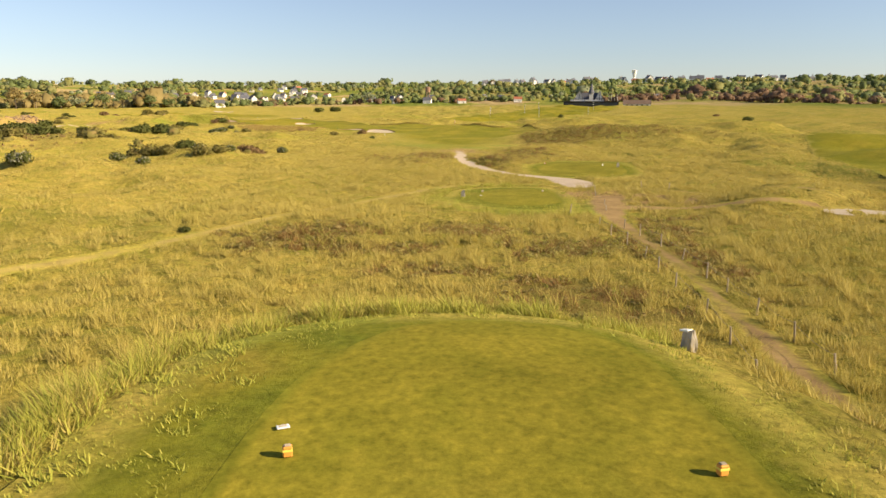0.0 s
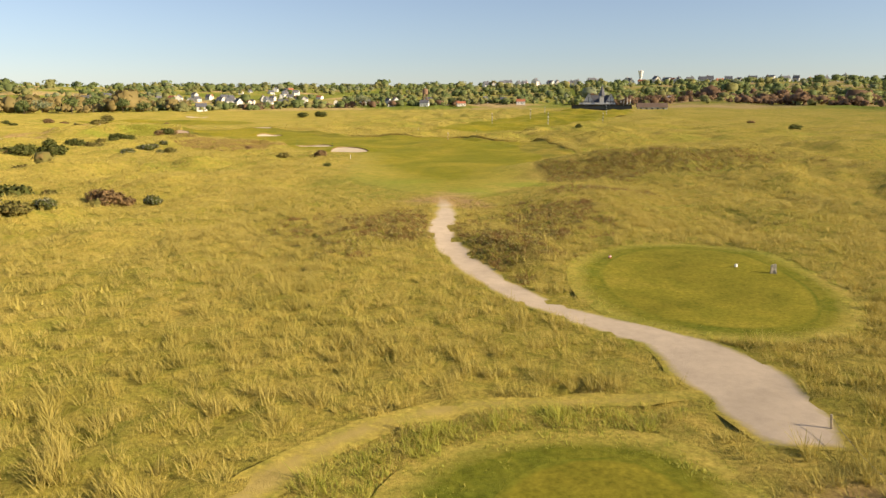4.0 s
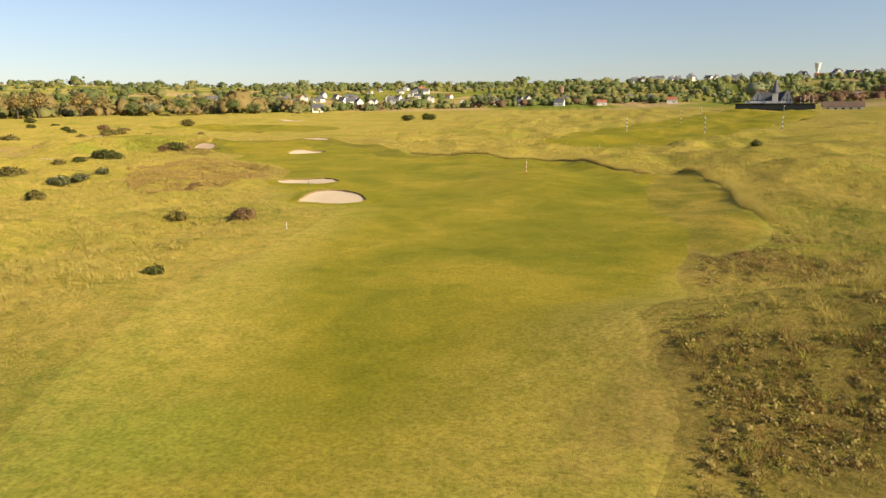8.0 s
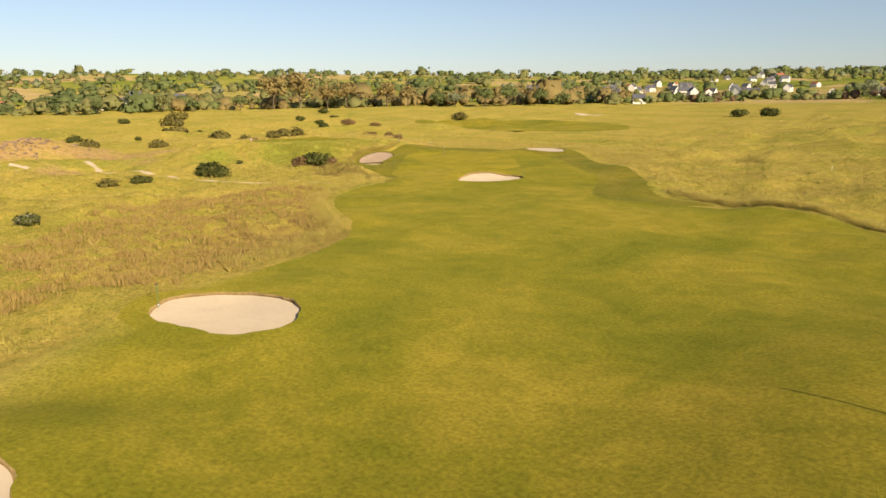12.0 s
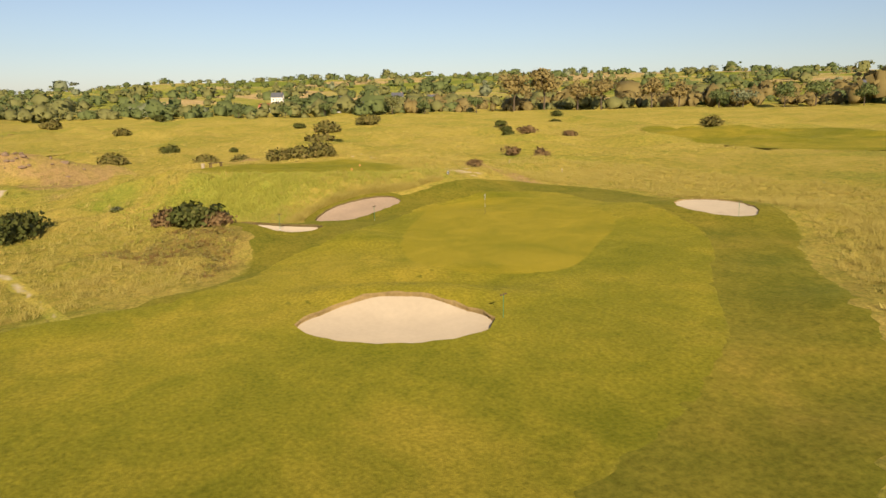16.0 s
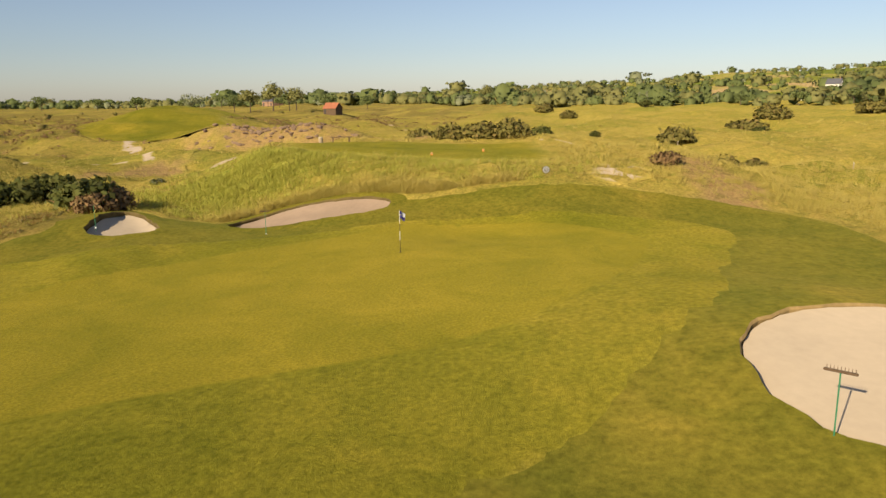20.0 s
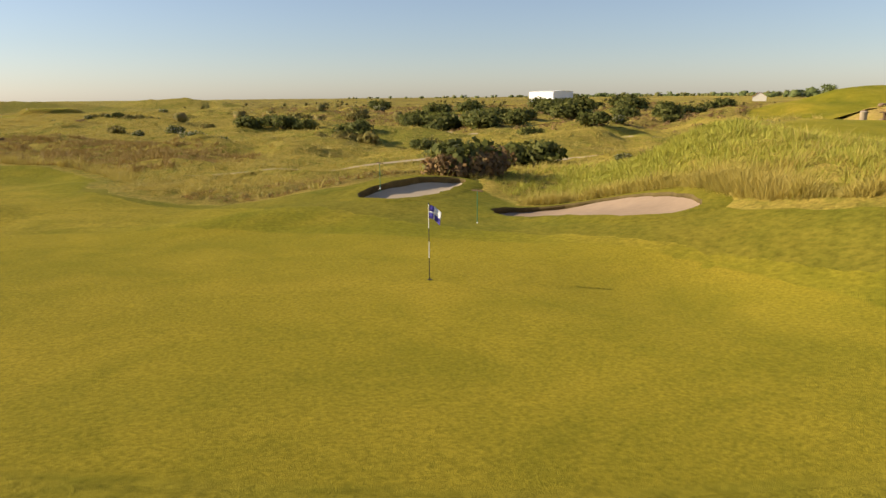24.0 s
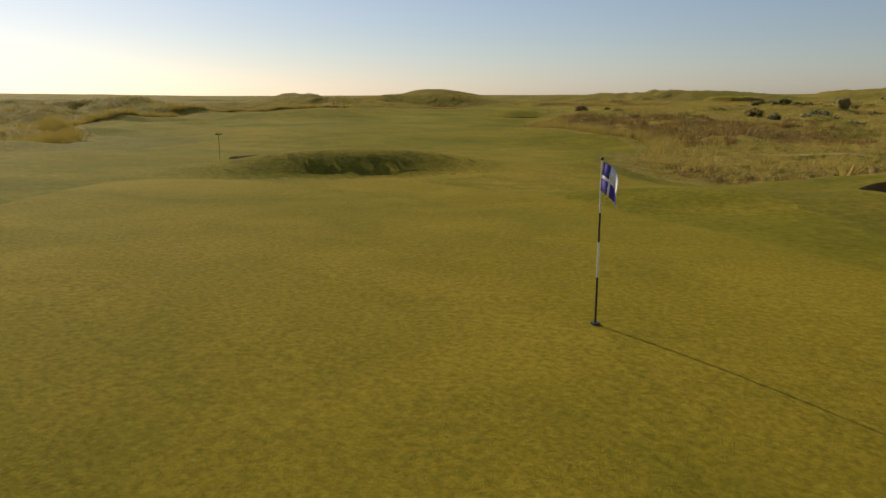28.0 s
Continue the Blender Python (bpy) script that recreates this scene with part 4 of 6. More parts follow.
lg = np.random.RandomState(49)
lx, ly = lg.normal(-98.4, 2.6, 5200), lg.normal(334.5, 4.4, 5200)
lk = free(lx, ly)
grass("lush_grass", "bright fresh green grass on the slope below the upper tee", np.stack([lx[lk], ly[lk]], 1), 0.30, 0.16, 8, 0.5, 50, M_BLADE_GREEN, 0.04)


def lawn_tufts(seed, ring, inner, count, tall):
    """Short uneven tufts in the longer grass round a tee."""
    g = np.random.RandomState(seed)
    lo, hi = ring.min(0), ring.max(0)
    x, y = g.uniform(lo[0], hi[0], count), g.uniform(lo[1], hi[1], count)
    ok = inside(ring, x, y) & ~inside(grown(inner, 0.5), x, y) & (rolls(x, y, 2.2, seed) > -0.5)
    return grass("apron_tufts", "uneven tufts of longer green grass round the tee", np.stack([x[ok], y[ok]], 1), tall, 0.12, 7, 0.6, seed, M_BLADE_GREEN, 0.022)


lawn_tufts(151, TEE_BACK_APRON, TEE_BACK, 7000, 0.10)
lawn_tufts(152, TEE_MID_APRON, TEE_MID, 3000, 0.13)
lawn_tufts(153, TEE_FRONT_APRON, TEE_FRONT, 2500, 0.12)


# ---- bushes ----
def crown_arrays(seed, clumps, leaves, leaf, squash=0.75, spread=0.62, clump=0.42):
    """Leaves as small quads on clumps in a crown of about unit radius that stands on z = 0."""
    g = np.random.RandomState(seed)
    a, r = g.uniform(0, 6.283, clumps), spread * np.sqrt(g.uniform(0, 1, clumps))
    hgt = squash * (0.35 + 0.75 * g.uniform(0, 1, clumps) * (1 - 0.55 * r / spread))
    cen = np.stack([r * np.cos(a), r * np.sin(a), hgt], 1)
    size = clump * g.uniform(0.6, 1.25, clumps)
    k = np.repeat(np.arange(clumps), leaves)
    n = len(k)
    d = g.normal(0, 1, (n, 3))
    d /= np.linalg.norm(d, axis=1, keepdims=True)
    p = cen[k] + d * (size[k] * g.uniform(0.55, 1.08, n))[:, None] * np.array([1, 1, 0.8])
    p[:, 2] = np.maximum(p[:, 2], 0.03)
    u = np.cross(d + g.normal(0, 0.6, (n, 3)), g.normal(0, 1, (n, 3)))
    u /= np.maximum(np.linalg.norm(u, axis=1, keepdims=True), 1e-6)
    w = np.cross(u, d + g.normal(0, 0.5, (n, 3)))
    w /= np.maximum(np.linalg.norm(w, axis=1, keepdims=True), 1e-6)
    s = (leaf * g.uniform(0.6, 1.4, n))[:, None]
    v, nrm = facing(np.stack([p - u * s, p - w * s * 0.7, p + u * s, p + w * s * 0.7], 1), 0.75 * d + 0.25 * g.normal(0, 1, (n, 3)))
    return v.reshape(-1, 3), np.arange(n * 4).reshape(-1, 4), nrm


def bush(label, material, seed, blossom=0, clumps=22, leaves=60, leaf=0.085, squash=0.7):
    """A shrub: short stems, leaves and, on some, blossom. About 1 m in radius."""
    ob = thing("bush", label, "bush")
    bm = bmesh.new()
    g = np.random.RandomState(seed)
    for k in range(5):
        a = k * 1.256 + g.uniform(0, 0.8)
        rod(bm, (0, 0, -0.15), (0.4 * math.cos(a), 0.4 * math.sin(a), 0.45), 0.05, 0.02, 5)
    part("stems", bm, M_TRUNK, ob)
    v, f, nrm = crown_arrays(seed, clumps, leaves, leaf, squash)
    part("leaves", solid("leaves", v, f, material, normals=nrm), None, ob)
    if blossom:
        v, f, nrm = crown_arrays(seed, clumps, blossom, leaf * 0.6, squash, 0.60, 0.46)
        keep = np.repeat(v.reshape(-1, 4, 3)[:, :, 2].mean(1) > 0.32 * squash, 4).reshape(-1, 4)[:, 0]
        part("blossom", solid("blossom", v, f[keep], M_BLOSSOM, normals=nrm), None, ob, "white hawthorn blossom")
    return ob


BUSH_KINDS = {
    "g": [bush("dark green rounded bush in the dune grass", M_BUSH, 60 + k) for k in range(3)],
    "d": [bush("low olive gorse thicket in the dune grass", M_GORSE, 70 + k, squash=0.5) for k in range(3)],
    "b": [bush("brown half-dry gorse bush in the dune grass", M_GORSE_DRY, 80 + k, squash=0.6) for k in range(3)],
    "w": [bush("hawthorn bush covered in white blossom", M_BUSH, 90 + k, 34) for k in range(2)],
}
for kinds in BUSH_KINDS.values():
    for first in kinds:
        first.matrix_basis = pose(0, 0, -40)
BUSHES_GREEN = [(-112, 219, 3.5), (-120, 219, 3.5), (-126, 226, 3.2), (-114, 231, 3), (-110, 226, 2.6), (-129, 236, 3.5), (-134, 229, 3.5), (-122, 240, 3), (-43, 136, 1.9), (-42.44, 136.74, 1.4), (-115.4, 213.2, 4.2), (-117.5, 225.6, 4.6), (-123, 231, 4.6), (-141, 141, 6), (-158, 126, 6.5), (-142, 195, 4.8), (-77.6, 223, 3.6), (-82, 219, 3), (-88, 225, 3.6), (-120, 265, 2.6), (-157, 211, 4), (-132, 264, 2.8), (-186, 184, 5), (-222, 88, 7), (-199, 107, 6.5), (-178.5, 216, 4.6)]
BUSHES_DUNE = [(-242, 89, 7), (-152, 0, 7), (-197, 100, 6), (-256, 5, 7), (58.6, 287, 0.9), (-12, 191.5, 0.9), (-16, 49, 0.45), (-93.5, 295, 1.7), (-94, 255, 2.3), (-91, 263, 3.4), (-51.83, 158.47, 3), (-121, 239, 4.5), (-84, 224, 3.6), (-117, 225, 5.5), (-199, 358, 1.4), (-173, 226, 3), (-138, 199, 5), (61, 310, 1.6), (-206, 189, 3.6), (-178, 152, 6), (-200, 159, 5)]
BUSHES_FAR = [(-286, 404, 3), (-249, 472, 2.6), (-213, 450, 2.2), (-256, 99, 6), (-238, 69, 6), (-310, 547, 4), (-80, 598, 5), (-68, 604, 6), (170, 371, 3), (-399, 370, 4), (-265, 511, 3),
              (-150, 220, 5), (-160, 205, 4), (-190, 205, 4), (-130, 215, 4), (-125, 228, 4), (-146, 185, 4), (-165, 176, 5), (-215, 140, 6), (-225, 120, 5), (-240, 150, 5), (-270, 120, 6)]
BUSHES_GORSE = [(-48.18, 133.13, 2.4), (-45.04, 131.77, 2.2), (-51.32, 133.76, 2.2), (-37.38, 127.23, 2.2), (-35.01, 128.9, 1.8), (-48.03, 161.44, 1.2), (-96, 290.8, 1.6), (-89, 268, 3.0), (-92, 271, 2.4), (-86, 266, 2.2), (5.2, 22.4, 0.6), (4.2, 22.6, 0.55), (-172, 328, 3.2), (-178, 373, 4), (-54, 231, 2), (-167, 345, 3.2), (-24.84, 217.85, 1.5), 
                (-69, 194, 2), (-78, 188, 2.6), (-105, 192, 4.5), (-89, 202, 4), (-189, 520, 4.5), (-306, 343, 4), (-230, 392, 6), (-244, 400, 5), (-296, 437, 6), (-405, 322, 7)]
BUSHES_DRY = [(-34.73, 148.25, 2.4), (-32.08, 148.55, 1.8), (-39.4, 247, 0.8), (-16.71, 217.77, 1.7), (-40, 250, 1), (-185, 438, 3), (-184, 453, 2.4), (181, 438, 2.4)]
BUSHES_WHITE = [(-53.06, 129.85, 1.9), (-45.97, 122.62, 1.7), (-39.97, 132.78, 1.5), (-34.33, 133.28, 1.3), (-26.57, 142.93, 1.5), (-71.5, 259.4, 2.0), (-69, 261.2, 1.8), (-53.16, 98.27, 2.2), (-64, 231, 2), (-68, 254, 2.2), (-154, 235, 2), (-137, 69, 3.4), (-103, 322, 0.8), (-67.5, 266, 1.6), (-58, 236, 1.3)]
BUSHES_TEE_GORSE = [(-126.8, 342.2, 1.9), (-121.2, 346.4, 2.3), (-121.8, 349.6, 3.0), (-121.0, 353.4, 2.5), (-127.4, 361.9, 0.9), (-127.6, 369.4, 1.9), (-126.8, 372.4, 2.1), (-126.0, 375.4, 2.2), (-125, 378.6, 2.0)]
BUSHES_GREEN_DRY = [(-85.6, 329.6, 1.9), (-89.4, 326.0, 2.5), (-87.9, 329.6, 2.0), (-101.4, 368.6, 1.3), (-141, 402.6, 2.4), (-138, 407.7, 2.4)]
BUSHES_GREEN_DARK = [(-87.3, 327.8, 2.9), (-97, 311, 3.2), (-94.4, 310.4, 2.2), (-99.4, 312.6, 2.8), (-208, 447.7, 2.6), (-213, 345, 2.6), (-217, 393, 2.2)]
bg = np.random.RandomState(77)
for key, spots in (("g", BUSHES_GREEN), ("g", BUSHES_DUNE), ("g", BUSHES_FAR), ("d", BUSHES_GORSE), ("b", BUSHES_DRY), ("w", BUSHES_WHITE), ("d", BUSHES_TEE_GORSE), ("b", BUSHES_GREEN_DRY), ("g", BUSHES_GREEN_DARK)):
    for k, (bx, by, br) in enumerate(spots):
        kinds = BUSH_KINDS[key]
        ob = copy_thing(kinds[k % len(kinds)], pose(bx, by, height(bx, by) - 0.05, 0, 0, bg.uniform(0, 360)) )
        s = br * bg.uniform(0.95, 1.1)
        ob.scale = (s, s * bg.uniform(0.8, 1.1), s * (0.95 if br < 3 else 0.85))
        ob["group"] = "bushes on the dunes"
for kinds in BUSH_KINDS.values():
    for first in kinds:
        for o in list(first.children):
            bpy.data.objects.remove(o)
        bpy.data.objects.remove(first)



# ---- things of the hole ----
M_WHITE = plain("white_paint", (0.78, 0.77, 0.73), 0.5, 0.4, 6.0, 0.12)
M_BLACK = plain("black_paint", (0.025, 0.025, 0.025), 0.5, 0.4, 6.0, 0.2)
M_RED = plain("red_paint", (0.45, 0.06, 0.03), 0.5, 0.4, 6.0, 0.15)
M_BLUE = plain("blue_cloth", (0.085, 0.07, 0.36), 0.8, 0.2, 9.0, 0.2)
M_CLOTH = plain("white_cloth", (0.80, 0.80, 0.82), 0.8, 0.2, 9.0, 0.08)
M_GREEN_STEEL = plain("green_coated_steel", (0.035, 0.20, 0.10), 0.45, 0.4, 9.0, 0.15)
M_WOOD = plain("weathered_wood", (0.42, 0.34, 0.23), 0.85, 0.2, 14.0, 0.35)
M_DARK_WOOD = plain("dark_wood", (0.13, 0.085, 0.05), 0.8, 0.2, 14.0, 0.35)
M_STONE = plain("grey_stone", (0.46, 0.40, 0.31), 0.9, 0.2, 7.0, 0.3)
M_RUBBLE = plain("brown_rubble", (0.27, 0.185, 0.12), 0.9, 0.2, 2.0, 0.4)
M_ORANGE = plain("orange_paint", (0.72, 0.30, 0.05), 0.6, 0.3, 20.0, 0.15)
M_YELLOW = plain("yellow_paint", (0.80, 0.62, 0.10), 0.6, 0.3, 20.0, 0.12)
M_ROPE = plain("rope", (0.30, 0.26, 0.18), 0.9, 0.1, 20.0, 0.3)


def on_ground(x, y, turn=0.0, lift=0.0):
    return pose(x, y, height(x, y) + lift, 0, 0, turn)


def flag():
    x, y = -77.2, 354.9
    ob = thing("flagstick", "banded black and white flagstick with a blue and white flag", "flagstick", (x, y, height(x, y) + 0.115))
    bands = [(0.0, 0.62, 0.011, M_BLACK), (0.62, 1.08, 0.010, M_WHITE), (1.08, 1.46, 0.010, M_BLACK), (1.46, 2.13, 0.009, M_WHITE)]
    for a, b, r, m in bands:
        part("pole_band", rod(bmesh.new(), (0, 0, a - 0.05 * (a == 0)), (0, 0, b), r * 1.25, r * 1.25, 10), m, ob)
    bm = bmesh.new()
    bmesh.ops.create_uvsphere(bm, u_segments=10, v_segments=6, radius=0.022, matrix=Matrix.Translation((0, 0, 2.14)))
    part("finial", bm, M_BLACK, ob)
    bm = bmesh.new()
    bmesh.ops.create_cone(bm, cap_ends=True, segments=20, radius1=0.062, radius2=0.062, depth=0.012, matrix=Matrix.Translation((0, 0, 0.004)))
    part("cup", bm, M_BLACK, ob, "dark hole cup round the pole")
    # the cloth hangs in folds and is quartered blue and white, with a pale cross
    for name, u0, u1, v0, v1, m in (("flag_field", 0.02, 0.21, 1.74, 1.90, M_BLUE), ("flag_field", 0.25, 0.46, 1.74, 1.90, M_BLUE), ("flag_field", 0.02, 0.21, 1.94, 2.10, M_BLUE),
                                    ("flag_field", 0.25, 0.46, 1.94, 2.10, M_CLOTH), ("flag_cross", 0.02, 0.46, 1.90, 1.94, M_CLOTH), ("flag_cross", 0.21, 0.25, 1.74, 1.90, M_CLOTH), ("flag_cross", 0.21, 0.25, 1.94, 2.10, M_CLOTH)):
        n = 10
        vv = []
        for side in (-0.0025, 0.0025):
            for zz in (v0, v1):
                for k in range(n):
                    u = u0 + (u1 - u0) * k / (n - 1)
                    fold = 0.055 * math.sin(u * 17 + zz * 3) * u * 2.2
                    vv.append((-u * 0.62 + 0.02 * math.sin(zz * 8), u * 0.34 + fold + side, zz - 0.95 * u * u))
        ff = []
        for k in range(n - 1):
            ff += [(k, k + 1, n + k + 1, n + k), (2 * n + k, 3 * n + k, 3 * n + k + 1, 2 * n + k + 1), (k, 2 * n + k, 2 * n + k + 1, k + 1), (n + k, n + k + 1, 3 * n + k + 1, 3 * n + k)]
        ff += [(0, n, 3 * n, 2 * n), (n - 1, 3 * n - 1, 4 * n - 1, 2 * n - 1)]
        part(name, solid(name, vv, ff, m, True), None, ob)


flag()


def rake(x, y, turn, lean=0.0):
    ob = thing("bunker_rake", "green-handled bunker rake stood upright with its dark head on top", "rake", (x, y, height(x, y)), turn, "rakes beside the bunkers")
    top = (lean, 0, 1.45)
    part("handle", rod(bmesh.new(), (0, 0, -0.15), top, 0.016, 0.016, 8), M_GREEN_STEEL, ob)
    bm = box(bmesh.new(), top[0], 0, 1.46, 0.07, 0.62, 0.05, 0.012)
    part("head", bm, M_DARK_WOOD, ob)
    for k in range(9):
        bm = bmesh.new()
        rod(bm, (top[0] - 0.03, -0.26 + k * 0.065, 1.48), (top[0] - 0.05, -0.26 + k * 0.065, 1.55), 0.008, 0.005, 5)
        part("tine", bm, M_DARK_WOOD, ob)
    bm = bmesh.new()
    bmesh.ops.create_cone(bm, cap_ends=True, segments=10, radius1=0.06, radius2=0.03, depth=0.06, matrix=Matrix.Translation((0, 0, 0.05)))
    part("socket", bm, M_WHITE, ob, "white ground socket")


for rx_, ry_, rt in ((-58.2, 370.3, -25), (-47.6, 337.2, 20), (-80.3, 334.0, 20), (-82.3, 344.6, 30), (-16.6, 239.3, 10), (-28.2, 256.6, 40)):
    rake(rx_, ry_, rt)


def banded_pole(label, x, y, high, colours, group, r=0.045):
    ob = thing("distance_pole", label, "marker pole", (x, y, height(x, y)), group=group)
    n = len(colours)
    for k, m in enumerate(colours):
        part("band", rod(bmesh.new(), (0, 0, high * k / n - (0.2 if k == 0 else 0)), (0, 0, high * (k + 1) / n), r, r, 10), m, ob)
    part("cap", rod(bmesh.new(), (0, 0, high), (0, 0, high + 0.04), r, r * 0.4, 10), colours[-1], ob)


banded_pole("red and white banded distance pole on the fairway", 13.24, 262.11, 2.1, (M_RED, M_WHITE, M_RED, M_WHITE, M_RED, M_WHITE), "", 0.05)
for px, py, ph in ((43, 434, 5.2), (72, 433, 6.0), (75, 513, 6.0), (97, 588, 6.0), (110, 470, 6.0), (135, 560, 6.0)):
    banded_pole("tall white banded pole on the practice range", px, py, ph, (M_WHITE, M_BLACK, M_WHITE, M_BLACK, M_WHITE, M_BLACK, M_WHITE), "practice range poles", 0.14)


def small_post(name, label, x, y, high, r, material, cap, group, lean=(0, 0)):
    ob = thing(name, label, "post", (x, y, height(x, y)), 0, group)
    part("shaft", rod(bmesh.new(), (0, 0, -0.15), (lean[0], lean[1], high), r, r * 0.92, 8), material, ob)
    part("top", rod(bmesh.new(), (lean[0], lean[1], high), (lean[0] * 1.03, lean[1] * 1.03, high + 0.05), r * 0.92, r * 0.5, 8), cap, ob)


for px, py in ((20, 369), (5, 373), (-6, 371), (30, 371), (43, 383), (-9.71, 213.34)):
    small_post("marker_post", "short white marker post in the grass", px, py, 0.7, 0.045, M_WHITE, M_WHITE, "white marker posts")
for px, py in ((-150, 372), (-128, 380), (-118, 386), (-106, 388)):
    small_post("marker_post", "short pale wooden stake in the rough", px, py, 0.7, 0.05, M_WOOD, M_WHITE, "stakes in the rough")


def rope_fence(label, posts, sag=0.12, tall=0.78, first_lean=0.0):
    """Wooden posts with a rope from top to top."""
    g = np.random.RandomState(len(posts) * 7)
    base = posts[0]
    ob = thing("rope_fence", label, "fence", (base[0], base[1], height(*base)), group="rope fences along the path")
    tops = []
    for k, (x, y) in enumerate(posts):
        z = height(x, y) - height(*base)
        lean = (g.normal(0, 0.05), g.normal(0, 0.05))
        h = tall * g.uniform(0.88, 1.12)
        p = np.array([x - base[0], y - base[1], z])
        top = p + np.array([lean[0], lean[1], h])
        tops.append(top)
        part("post", rod(bmesh.new(), p - np.array([0, 0, 0.2]), top, 0.045, 0.04, 8), M_WOOD, ob)
    for a, b in zip(tops, tops[1:]):
        a, b = a - np.array([0, 0, 0.06]), b - np.array([0, 0, 0.06])
        bm = bmesh.new()
        prev = a
        for s in (0.25, 0.5, 0.75, 1.0):
            q = a + (b - a) * s - np.array([0, 0, sag * 4 * s * (1 - s)])
            rod(bm, prev, q, 0.008, 0.008, 5, False)
            prev = q
        part("rope", bm, M_ROPE, ob)


rope_fence("low rope fence of weathered posts along the earth path", [(11, 21.7), (11.6, 25.2), (12.3, 29.3), (12.7, 34.1), (12.9, 37.4), (13.3, 41.1), (13.4, 45), (13.2, 48.2), (13.6, 53)])
rope_fence("low rope fence of weathered posts along the earth path", [(14, 22.4), (14.4, 25.9), (14.6, 29.5), (14.8, 33), (15, 36), (15.3, 40.4), (15.4, 44.4), (15.3, 48.5), (15.2, 52)])
rope_fence("sagging rope fence in the long grass beside the tee", [(19.6, 80), (18.6, 75.2), (17.6, 70.5), (16.9, 64.5), (16.2, 61)], 0.2, 0.6)
small_post("marker_post", "leaning wooden post beside the earth path", 12.7, 59.4, 0.7, 0.05, M_WOOD, M_WOOD, "stakes in the rough", (0.12, 0.05))
small_post("marker_post", "leaning wooden post beside the earth path", 24.2, 77, 0.7, 0.05, M_WOOD, M_WOOD, "stakes in the rough", (-0.08, 0.05))
small_post("marker_post", "leaning wooden post beside the earth path", 26.2, 74.2, 0.7, 0.05, M_WOOD, M_WOOD, "stakes in the rough", (0.06, 0.05))


def tee_marker(label, x, y, size, body, stripe, turn, group):
    ob = thing("tee_marker", label, "tee marker", (x, y, height(x, y) + 0.08), turn, group)
    s = size
    part("body", box(bmesh.new(), 0, 0, s * 0.5, s * 0.85, s * 0.7, s, 0.02), body, ob)
    part("stripe", box(bmesh.new(), 0, 0, s * 0.62, s * 0.86 + 0.006, s * 0.7 + 0.006, s * 0.22, 0.004), stripe, ob)
    part("top", box(bmesh.new(), 0, 0, s * 1.04, s * 0.6, s * 0.5, s * 0.12, 0.015), M_WOOD, ob)


for x, y in ((-2.35, 11.9), (5.1, 11)):
    tee_marker("small orange wooden tee marker with a yellow stripe on the tee", x, y, 0.20, M_ORANGE, M_YELLOW, 12, "tee markers")
for x, y in ((6.68, 74.56), (12.95, 74.4)):
    tee_marker("small pale wooden tee marker on the tee", x, y, 0.20, M_WOOD, M_WHITE, 5, "tee markers")
for x, y, c in ((19.06, 108.18, M_RED), (26.9, 104.6, M_WHITE)):
    tee_marker("small painted tee marker on the front tee", x, y, 0.20, c, M_WHITE, 30, "tee markers")
for x, y in ((-101.1, 349.9), (-106.3, 353.2)):
    tee_marker("small wooden tee marker on the upper tee", x, y, 0.22, M_ORANGE, M_WOOD, 30, "tee markers")


def marker_stone(label, x, y, h, w, turn, sign):
    ob = thing("marker_stone", label, "stone", (x, y, height(x, y)), turn, "tee stones")
    bm = bmesh.new()
    bmesh.ops.create_cube(bm, size=1.0, matrix=Matrix.LocRotScale((0, 0, h / 2 - 0.05), None, (w * 0.55, w, h + 0.1)))
    bmesh.ops.subdivide_edges(bm, edges=bm.edges[:], cuts=3, use_grid_fill=True)
    g = np.random.RandomState(int(abs(x * 10)))
    for v in bm.verts:
        k = max(0.0, v.co.z / h)
        v.co.x *= 1 - 0.25 * k
        v.co.y *= 1 - 0.18 * k
        v.co += Vector(g.normal(0, 0.018, 3))
        if k > 0.9:
            v.co.z -= 0.12 * (v.co.y / w + 0.5)
    part("stone", bm, M_STONE, ob)
    if sign:
        part("plaque", box(bmesh.new(), -0.02, -0.02, h * 0.93, w * 0.5, w * 0.75, 0.05, 0.01, Matrix.Rotation(radians(-12), 4, "X")), M_WHITE, ob, "pale slanting plaque")
        part("plaque_band", box(bmesh.new(), 0.10, -0.02, h * 0.93 + 0.004, w * 0.16, w * 0.6, 0.05, 0.006, Matrix.Rotation(radians(-12), 4, "X")), M_YELLOW, ob)


marker_stone("square grey stone tee plinth with a pale slanted plaque", 7.3, 18.4, 0.60, 0.40, 25, True)
marker_stone("pale pointed marker stone beside the middle tee", 4.4, 70.6, 0.72, 0.36, 80, False)
marker_stone("pale pointed marker stone beside the front tee", 28.7, 102.9, 0.72, 0.36, 80, False)


def slab(name, label, category, x, y, sx, sy, sz, material, turn):
    ob = thing(name, label, category, (x, y, height(x, y) + 0.08), turn)
    part("plate", box(bmesh.new(), 0, 0, sz / 2, sx, sy, sz, 0.012), material, ob)
    part("plate_inset", box(bmesh.new(), 0, 0, sz, sx * 0.6, sy * 0.6, 0.012, 0.004), M_STONE, ob)


slab("distance_plate", "flat pale distance plate set in the tee", "plate", -2.63, 13, 0.25, 0.16, 0.03, M_WHITE, 20)
slab("distance_plate", "flat pale distance plate set in the tee", "plate", 6.2, 71, 0.2, 0.14, 0.03, M_WHITE, 10)


